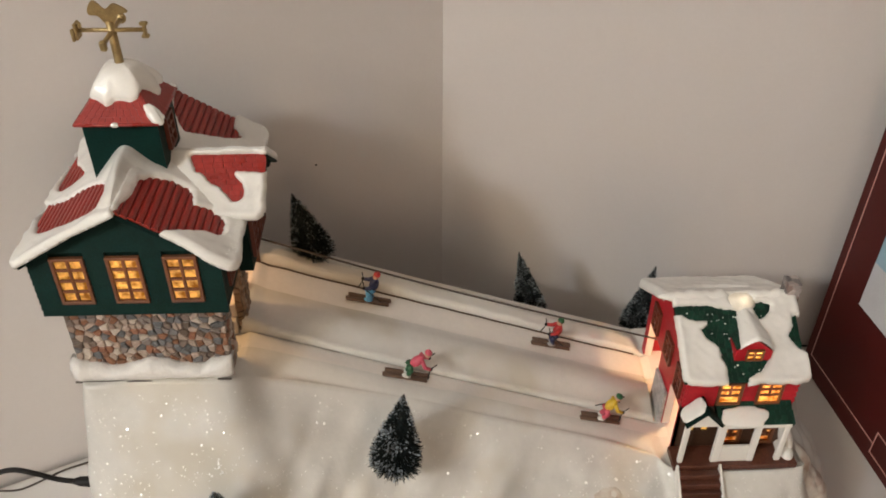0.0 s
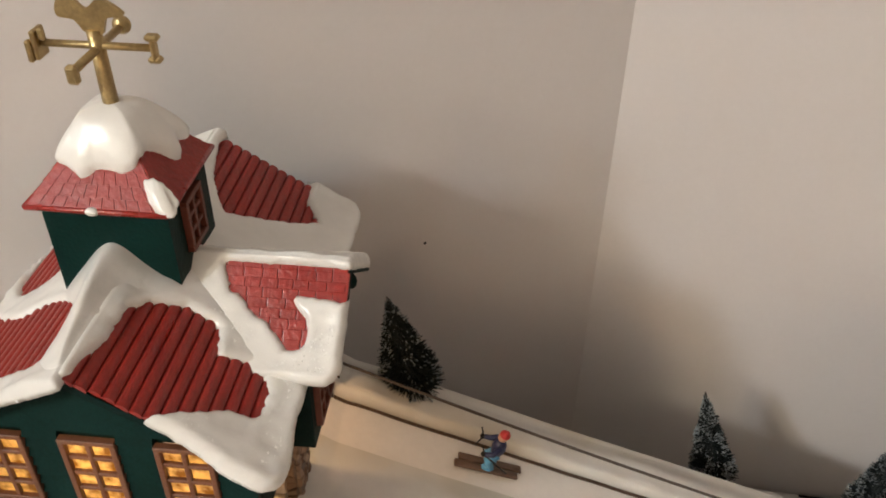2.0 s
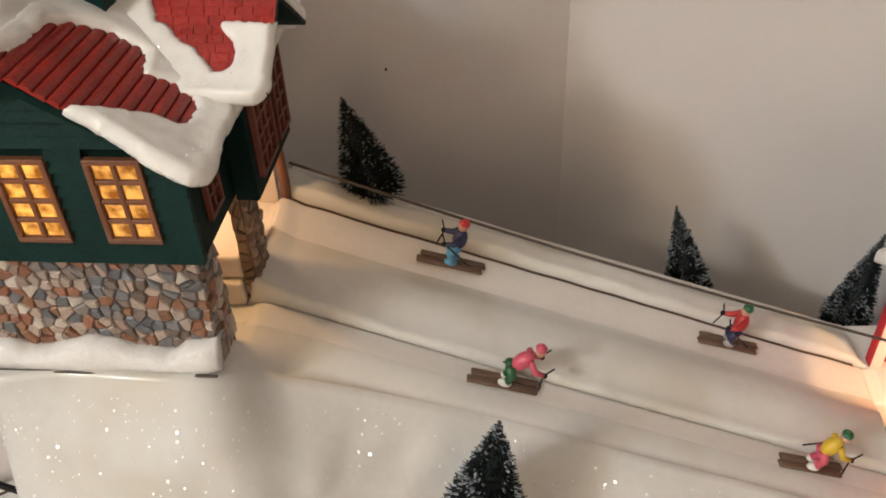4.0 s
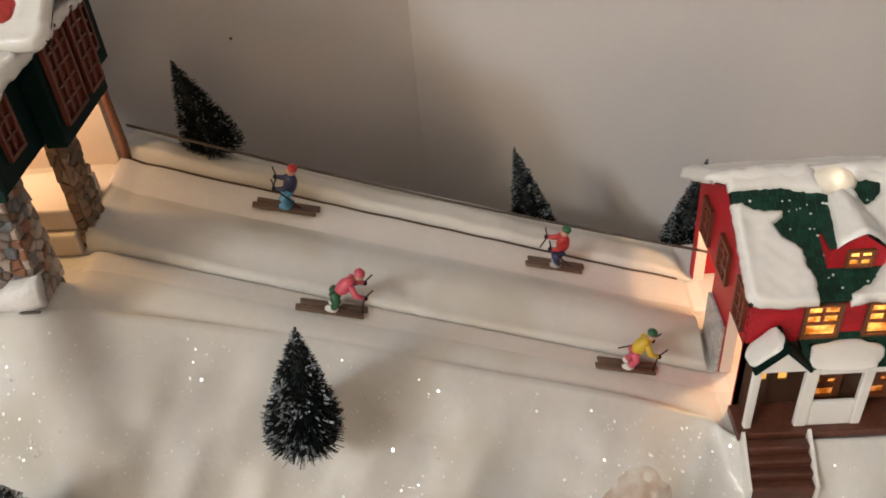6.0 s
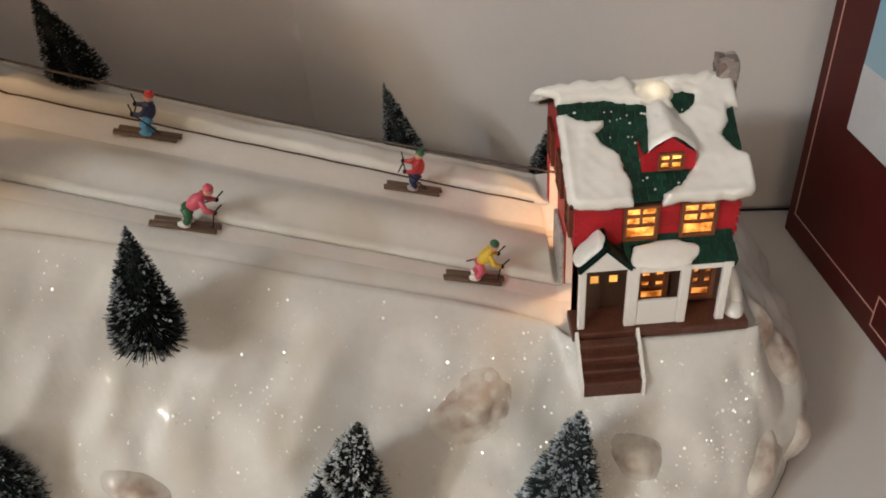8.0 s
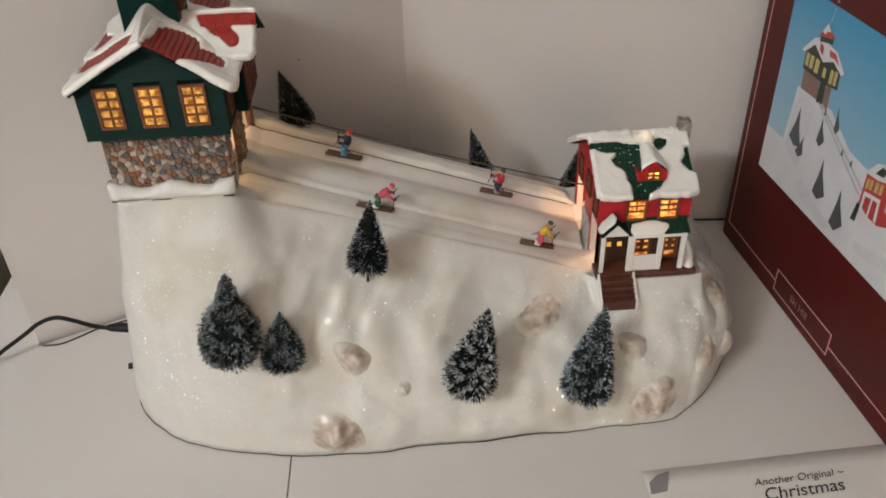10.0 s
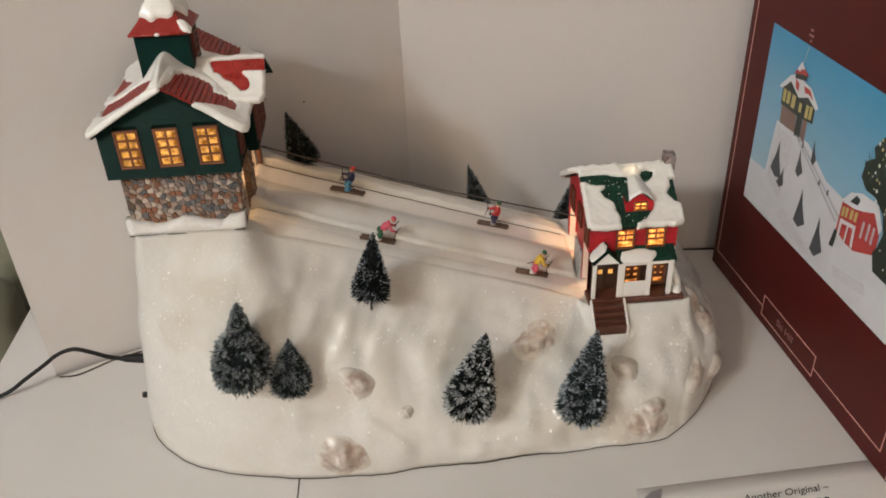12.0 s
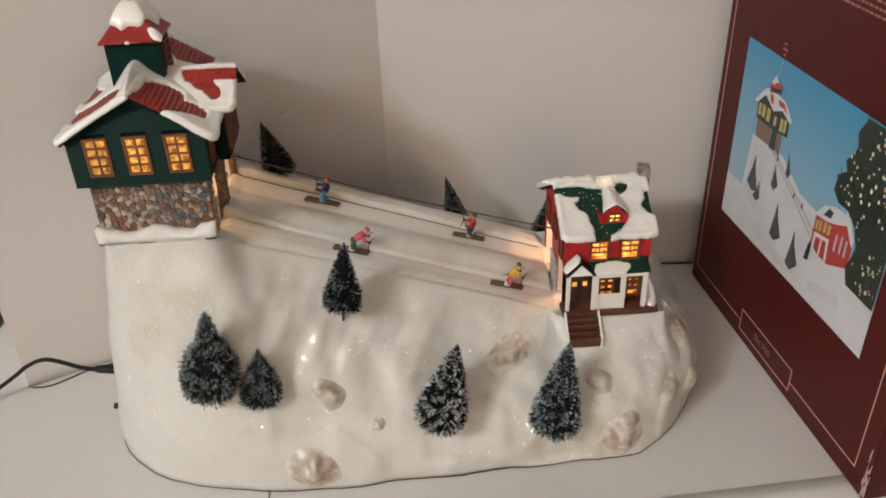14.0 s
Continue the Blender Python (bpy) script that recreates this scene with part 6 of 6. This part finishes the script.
# ---------------------------------------------------------------- the packing box
def packing_box():
    h = Vector((0.0988, -0.9951, 0)).normalized()
    out = Vector((-h.y, h.x, 0)) * -1
    out = out if out.x < 0 else -out
    foot = Vector((0.2548, 0.2150, 0.0))
    B = thing("gift_box", foot, "dark maroon cardboard box with a printed picture, standing on the table", "box")
    wide, tall, thick = 0.3310, 0.43, 0.19
    m = Matrix((h, Vector((0, 0, 1)), out)).transposed().to_4x4()
    m = Matrix.Translation(foot) @ m

    def flat(pts, z0, z1, mat, name="print", label="", parent=None):
        bm = bmesh.new()
        prism(bm, [m @ Vector((x, y, z0)) for x, y in pts], (m.to_3x3() @ Vector((0, 0, z1 - z0))))
        bmesh.ops.recalc_face_normals(bm, faces=bm.faces)
        return part(name, bm, mat, parent or B, label)
    bm = boxed((0, 0.0004, -thick), (wide, tall, 0), 0.0016, 2)
    bmesh.ops.transform(bm, matrix=m, verts=bm.verts)
    part("carton", bm, BOXRED, B, "dark maroon carton with worn corners")
    # worn pale edges at the near bottom corner
    rnd = random.Random(3)
    for _ in range(26):
        y = abs(rnd.gauss(0, 0.022)) + 0.001
        w = rnd.uniform(0.0004, 0.0016)
        x = wide - rnd.uniform(0.0002, 0.0060)
        flat([(x - w, y), (x + w * 0.4, y + rnd.uniform(0, 0.002)), (x + w * 0.6, y + rnd.uniform(0.002, 0.012)), (x - w * 0.4, y + rnd.uniform(0.002, 0.009))], 0.00005, 0.0003, BOXEDGE, "scuff")
    # thin pink border line with the title box let into it
    t = 0.0010
    x0, x1, y0, y1 = 0.0098, wide - 0.0180, 0.0200, tall - 0.012
    lx0, lx1, ly0, ly1 = 0.1135, 0.2100, 0.0105, 0.0342
    for q in ((x0, y0, lx0, y0 + t), (lx1, y0, x1, y0 + t), (x0, y1 - t, x1, y1), (x0, y0, x0 + t, y1), (x1 - t, y0, x1, y1),
              (lx0, ly0, lx1, ly0 + t), (lx0, ly1 - t, lx1, ly1), (lx0, ly0, lx0 + t, ly1), (lx1 - t, ly0, lx1, ly1)):
        flat([(q[0], q[1]), (q[2], q[1]), (q[2], q[3]), (q[0], q[3])], 0.00005, 0.00030, PINKLINE, "border_line")
    lettering("title", "Ski Hill", 0.0108, m @ Matrix.Translation((0.1420, 0.0185, 0.0003)), LIGHTINK, B, "small title lettering")
    # printed picture
    P = (0.0430, 0.1085, 0.2840, 0.2865)
    pic = flat([(P[0], P[1]), (P[2], P[1]), (P[2], P[3]), (P[0], P[3])], 0.00005, 0.00030, SKYPRINT, "picture", "printed picture of the ski hill under a blue sky")

    def ink(pts, level, mat, name="print"):
        return flat([(P[0] + x, P[1] + y) for x, y in pts], 0.0003 + 0.00012 * level, 0.0004 + 0.00012 * level, mat, name, "", pic)
    ink([(0, 0), (0.241, 0), (0.241, 0.048), (0.200, 0.062), (0.148, 0.080), (0.123, 0.082), (0.104, 0.092), (0.088, 0.100), (0.067, 0.100), (0.034, 0.098), (0.030, 0.044), (0, 0.043)], 1, SNOWPRINT, "printed_slope")
    ink([(0.034, 0.040), (0.060, 0.030), (0.066, 0.092), (0.038, 0.096)], 2, mats["shade"], "printed_shade")
    ink([(0.060, 0.012), (0.118, 0.004), (0.124, 0.010), (0.070, 0.026)], 2, mats["shade"], "printed_shade")
    ink([(0.160, 0.010), (0.205, 0.020), (0.200, 0.030), (0.158, 0.020)], 2, mats["shade"], "printed_shade")
    # printed lodge, with its tower
    ink([(0.039, 0.098), (0.037, 0.115), (0.063, 0.116), (0.064, 0.099)], 2, mats["brownish"], "printed_stone")
    ink([(0.064, 0.097), (0.064, 0.117), (0.072, 0.118), (0.073, 0.098)], 2, mats["dusk"], "printed_door")
    ink([(0.073, 0.096), (0.073, 0.118), (0.080, 0.120), (0.081, 0.097)], 2, mats["brownish"], "printed_stone")
    ink([(0.035, 0.115), (0.034, 0.132), (0.044, 0.141), (0.061, 0.132), (0.062, 0.115)], 3, mats["dusk"], "printed_lodge")
    ink([(0.0622, 0.115), (0.0612, 0.133), (0.074, 0.141), (0.087, 0.133), (0.088, 0.118)], 3, mats["dusk"], "printed_lodge")
    for x, y, w, h in ((0.0365, 0.1185, 0.0046, 0.0115), (0.0432, 0.1190, 0.0050, 0.0115), (0.0512, 0.1185, 0.0058, 0.0120), (0.0640, 0.1195, 0.0040, 0.0085), (0.0745, 0.1185, 0.0044, 0.0120), (0.0805, 0.1195, 0.0040, 0.0120)):
        ink([(x, y), (x + w, y + 0.0004), (x + w, y + h), (x, y + h)], 4, mats["lit"], "printed_window")
    ink([(0.028, 0.129), (0.043, 0.145), (0.053, 0.149), (0.067, 0.147), (0.077, 0.146), (0.092, 0.134), (0.089, 0.131), (0.075, 0.137), (0.061, 0.131), (0.045, 0.140), (0.033, 0.129)], 5, SNOWPRINT, "printed_roof")
    ink([(0.052, 0.145), (0.0535, 0.1380), (0.059, 0.136), (0.058, 0.143)], 6, mats["berry"], "printed_roof")
    ink([(0.066, 0.1440), (0.069, 0.1390), (0.076, 0.1395), (0.083, 0.1370), (0.076, 0.1440)], 6, mats["berry"], "printed_roof")
    ink([(0.050, 0.145), (0.068, 0.149), (0.068, 0.154), (0.051, 0.150)], 7, mats["dusk"], "printed_tower")
    ink([(0.048, 0.149), (0.057, 0.161), (0.0705, 0.154)], 8, mats["berry"], "printed_roof")
    ink([(0.0515, 0.154), (0.057, 0.1625), (0.063, 0.1575), (0.058, 0.1560), (0.056, 0.1530)], 9, SNOWPRINT, "printed_roof")
    # printed rail tracks, trees, red house and the large lit tree
    ink([(0.0670, 0.098), (0.0690, 0.099), (0.149, 0.0580), (0.147, 0.0560)], 3, mats["pale"], "printed_track")
    ink([(0.0725, 0.0985), (0.0740, 0.100), (0.152, 0.0630), (0.150, 0.0610)], 3, mats["pale"], "printed_track")
    for x, y in ((0.080, 0.093), (0.100, 0.0905), (0.114, 0.0740), (0.128, 0.0720)):
        ink([(x, y), (x + 0.0030, y), (x + 0.0022, y + 0.0050), (x + 0.0008, y + 0.0050)], 5, mats["slate"], "printed_mark")
    for x0, y0, x1, y1, xa, ya in ((0.038, 0.052, 0.058, 0.050, 0.046, 0.083), (0.052, 0.044, 0.064, 0.046, 0.060, 0.062), (0.078, 0.068, 0.089, 0.072, 0.080, 0.090), (0.097, 0.088, 0.104, 0.091, 0.097, 0.108), (0.090, 0.025, 0.108, 0.030, 0.095, 0.059), (0.122, 0.014, 0.140, 0.021, 0.127, 0.049)):
        ink([(x0, y0), ((x0 + x1) / 2, min(y0, y1) - 0.003), (x1, y1), (xa * 0.7 + x1 * 0.3, ya * 0.55 + y1 * 0.45), (xa, ya), (xa * 0.7 + x0 * 0.3, ya * 0.55 + y0 * 0.45)], 4, mats["slate"], "printed_tree")
    ink([(0.151, 0.052), (0.151, 0.079), (0.172, 0.086), (0.192, 0.090), (0.202, 0.076), (0.202, 0.058), (0.178, 0.047), (0.165, 0.047)], 5, mats["berry"], "printed_house")
    ink([(0.149, 0.078), (0.159, 0.091), (0.172, 0.097), (0.193, 0.098), (0.203, 0.083), (0.201, 0.077), (0.191, 0.090), (0.178, 0.084), (0.166, 0.080)], 6, SNOWPRINT, "printed_roof")
    ink([(0.160, 0.083), (0.166, 0.092), (0.172, 0.091), (0.170, 0.085)], 7, mats["dusk"], "printed_roof")
    for x, y, w, h in ((0.1535, 0.066, 0.003, 0.009), (0.1580, 0.0675, 0.003, 0.009), (0.1640, 0.069, 0.0035, 0.009), (0.1695, 0.070, 0.0035, 0.009)):
        ink([(x, y), (x + w, y + 0.001), (x + w, y + h + 0.001), (x, y + h)], 7, mats["lit"], "printed_window")
    for x, y in ((0.181, 0.062), (0.188, 0.064), (0.194, 0.064)):
        ink([(x, y), (x + 0.0024, y), (x + 0.0024, y + 0.015), (x, y + 0.015)], 7, mats["pale"], "printed_window")
    ink([(0.154, 0.046), (0.154, 0.064), (0.174, 0.068), (0.176, 0.048), (0.173, 0.048), (0.1715, 0.0640), (0.1660, 0.0630), (0.1660, 0.0470), (0.1640, 0.0470), (0.1640, 0.0625), (0.1570, 0.0610), (0.1570, 0.0460)], 8, SNOWPRINT, "printed_porch")
    ink([(0.147, 0.034), (0.150, 0.052), (0.154, 0.051), (0.153, 0.035)], 8, mats["dusk"], "printed_steps")
    tree_pts = [(0.241, 0.178), (0.186, 0.177), (0.178, 0.163), (0.182, 0.152), (0.172, 0.137), (0.176, 0.130), (0.167, 0.123), (0.166, 0.109), (0.175, 0.102), (0.188, 0.102), (0.200, 0.094), (0.206, 0.080), (0.204, 0.068), (0.200, 0.060), (0.206, 0.046), (0.241, 0.045)]
    ink([(x, min(y, 0.1778)) for x, y in tree_pts], 9, mats["pine"], "printed_tree")
    for _ in range(230):
        x, y = rnd.uniform(0.164, 0.239), rnd.uniform(0.048, 0.176)
        if x < lerp(y, [0.045, 0.060, 0.092, 0.104, 0.113, 0.137, 0.17], [0.210, 0.208, 0.205, 0.177, 0.168, 0.175, 0.185]):
            continue
        r = rnd.uniform(0.0006, 0.0017)
        if rnd.random() < 0.35:
            turn = rnd.uniform(-0.9, 0.9) + 1.57
            ink([(x - 0.0007, y), (x + 0.0007, y), (x + math.cos(turn) * 0.008 + 0.0002, y + math.sin(turn) * 0.008), (x + math.cos(turn) * 0.008 - 0.0002, y + math.sin(turn) * 0.008)], 9.5, mats["leaf"] if rnd.random() < 0.6 else mats["dusk"], "printed_spray")
            continue
        ink([(x + r * 0.8 * math.cos(a), y + r * 1.2 * math.sin(a)) for a in np.linspace(0, 2 * math.pi, 8, endpoint=False)], 10, mats["glint"] if rnd.random() < 0.7 else mats["amber"], "printed_light")
    # vane drawn above the tower, into the maroon
    ink([(0.0587, 0.162), (0.0593, 0.162), (0.0628, 0.177), (0.0620, 0.177)], 9, mats["pale"], "printed_mark")
    for x, y, w in ((0.0590, 0.1860, 0.0070), (0.0615, 0.1815, 0.0030), (0.0600, 0.1905, 0.0040)):
        ink([(x, y), (x + w, y), (x + w, y + 0.0020), (x, y + 0.0020)], 10, LIGHTINK, "printed_mark")
    # small print above the picture: unreadable, so plain bars
    for r in range(5):
        x = 0.132 + 0.003 * (r % 2)
        while x < 0.300 - 0.030 * (r == 0):
            w = rnd.uniform(0.0022, 0.0078)
            y = 0.3530 + r * 0.0050
            flat([(x, y), (x + w, y), (x + w, y + 0.0017), (x, y + 0.0017)], 0.00005, 0.0003, LIGHTINK, "print_bar")
            x += w + 0.0016


def sky_print():
    m = material("printed_sky", (0.10, 0.34, 0.52), 0.35, vary=0.04, bump=0.0)
    nt = m.node_tree
    b = nt.nodes["Principled BSDF"]
    geo, sep, rng, mix = nt.nodes.new("ShaderNodeNewGeometry"), nt.nodes.new("ShaderNodeSeparateXYZ"), nt.nodes.new("ShaderNodeMapRange"), nt.nodes.new("ShaderNodeMix")
    mix.data_type = "RGBA"
    rng.inputs[1].default_value, rng.inputs[2].default_value = 0.14, 0.28
    mix.inputs[6].default_value, mix.inputs[7].default_value = (0.34, 0.50, 0.60, 1), (0.055, 0.27, 0.46, 1)
    nt.links.new(geo.outputs["Position"], sep.inputs[0])
    nt.links.new(sep.outputs[2], rng.inputs[0])
    nt.links.new(rng.outputs[0], mix.inputs[0])
    nt.links.new(mix.outputs[2], b.inputs["Base Color"])
    return m


SKYPRINT = sky_print()
SNOWPRINT = material("printed_snow", (0.60, 0.61, 0.64), 0.35, vary=0.10, coarse=40, bump=0.0)
mats = {"brownish": paint("print_brown", (0.20, 0.13, 0.11)), "dusk": paint("print_dusk", (0.030, 0.040, 0.036)), "lit": paint("print_lit", (0.46, 0.38, 0.14)), "berry": paint("print_red", (0.42, 0.050, 0.045)),
        "pale": paint("print_pale", (0.42, 0.43, 0.47)), "slate": paint("print_slate", (0.075, 0.080, 0.090)), "shade": paint("print_shade", (0.56, 0.565, 0.595)), "pine": paint("print_pine", (0.020, 0.030, 0.022)), "glint": paint("print_glint", (0.72, 0.71, 0.64)), "amber": paint("print_amber", (0.58, 0.46, 0.24)), "leaf": paint("print_leaf", (0.045, 0.075, 0.060))}
packing_box()


# ---------------------------------------------------------------- packing sheet with print, on the table
def sheet():
    S = thing("packing_sheet", (0.22, -0.2, 0.0), "white printed packing sheet lying on the table", "paper")
    bm = bmesh.new()
    nx, ny = 36, 24

    def at(i, j):
        u, v = i / (nx - 1), j / (ny - 1)
        x = 0.088 + 0.40 * u
        y1 = -0.0975 + 0.022 * u
        y = y1 - 0.33 * v
        z = 0.0006 + 0.0010 * max(0, noise.noise((x * 9, y * 9, 1))) * min(1, v * 4)
        return (x, y, z)
    grid_bm(nx, ny, at, bm=bm)
    ret = bmesh.ops.extrude_face_region(bm, geom=bm.faces[:])
    for v in [e for e in ret["geom"] if isinstance(e, bmesh.types.BMVert)]:
        v.co.z -= 0.00055
    bmesh.ops.recalc_face_normals(bm, faces=bm.faces)
    part("paper", bm, PAPER, S, smooth=True)
    turn = Matrix.Rotation(0.075, 4, "Z")
    lettering("printed_line", "Another Original ~", 0.0092, Matrix.Translation((0.1690, -0.1190, 0.00115)) @ turn, INK, S, "black slanted script line", 0.35)
    lettering("printed_line", "Christmas", 0.0155, Matrix.Translation((0.1720, -0.1325, 0.00125)) @ turn, INK, S, "larger black slanted word under the script line", 0.30)
    bm = bmesh.new()
    prism(bm, [(0.0905, -0.1090, 0.0011), (0.0985, -0.1020, 0.0011), (0.1085, -0.0995, 0.0011), (0.1020, -0.1180, 0.0011), (0.0890, -0.1200, 0.0011)], (0, 0, 0.0002))
    part("print_shape", bm, GREYINK, S, "grey printed shape")


sheet()

# ---------------------------------------------------------------- cords
def power_cord():
    C = thing("power_cord", (-0.345, 0.075, 0.03), "black power cord with plug running off the table", "power cord")
    part("plug", tube(bmesh.new(), [(-0.3240, 0.0760, 0.0305), (-0.3362, 0.0770, 0.0314), (-0.3560, 0.0770, 0.0330), (-0.3610, 0.0770, 0.0333)], [0.0050, 0.0050, 0.0036, 0.0018], 12), BLACK, C, "black plug", True)
    pts = spline([(-0.3600, 0.0770, 0.0332), (-0.3717, 0.0770, 0.0364), (-0.3855, 0.0770, 0.0433), (-0.4007, 0.0770, 0.0483), (-0.4167, 0.0770, 0.0431), (-0.4333, 0.0770, 0.0310), (-0.4531, 0.0760, 0.0175), (-0.4720, 0.0720, 0.0060),
                  (-0.4950, 0.0640, 0.0022), (-0.5080, 0.0590, 0.0015), (-0.5160, 0.0560, -0.0300), (-0.5200, 0.0540, -0.2000)], 80)
    part("cord", tube(bmesh.new(), pts, 0.0020, 8), BLACK, C, smooth=True)
    pts = spline([(-0.3400, 0.1330, 0.0010), (-0.3567, 0.1263, 0.0010), (-0.3853, 0.1149, 0.0010), (-0.3994, 0.1055, 0.0010), (-0.4155, 0.0960, 0.0010), (-0.4319, 0.0952, 0.0010)], 40)
    part("thin_lead", tube(bmesh.new(), pts, 0.0008, 6), ROPE, C, smooth=True)


power_cord()
# thin dark line where the right wall meets the table
rope_line("wall_foot_line", [CORNER + RIGHT * (0.16 + 0.30 * i / 20) + Vector((-0.0021 * RIGHT.y - 0.0, -0.0032, 0.0011)) for i in range(21)], 0.0009, BLACK, "thin dark line along the foot of the wall", "cord")
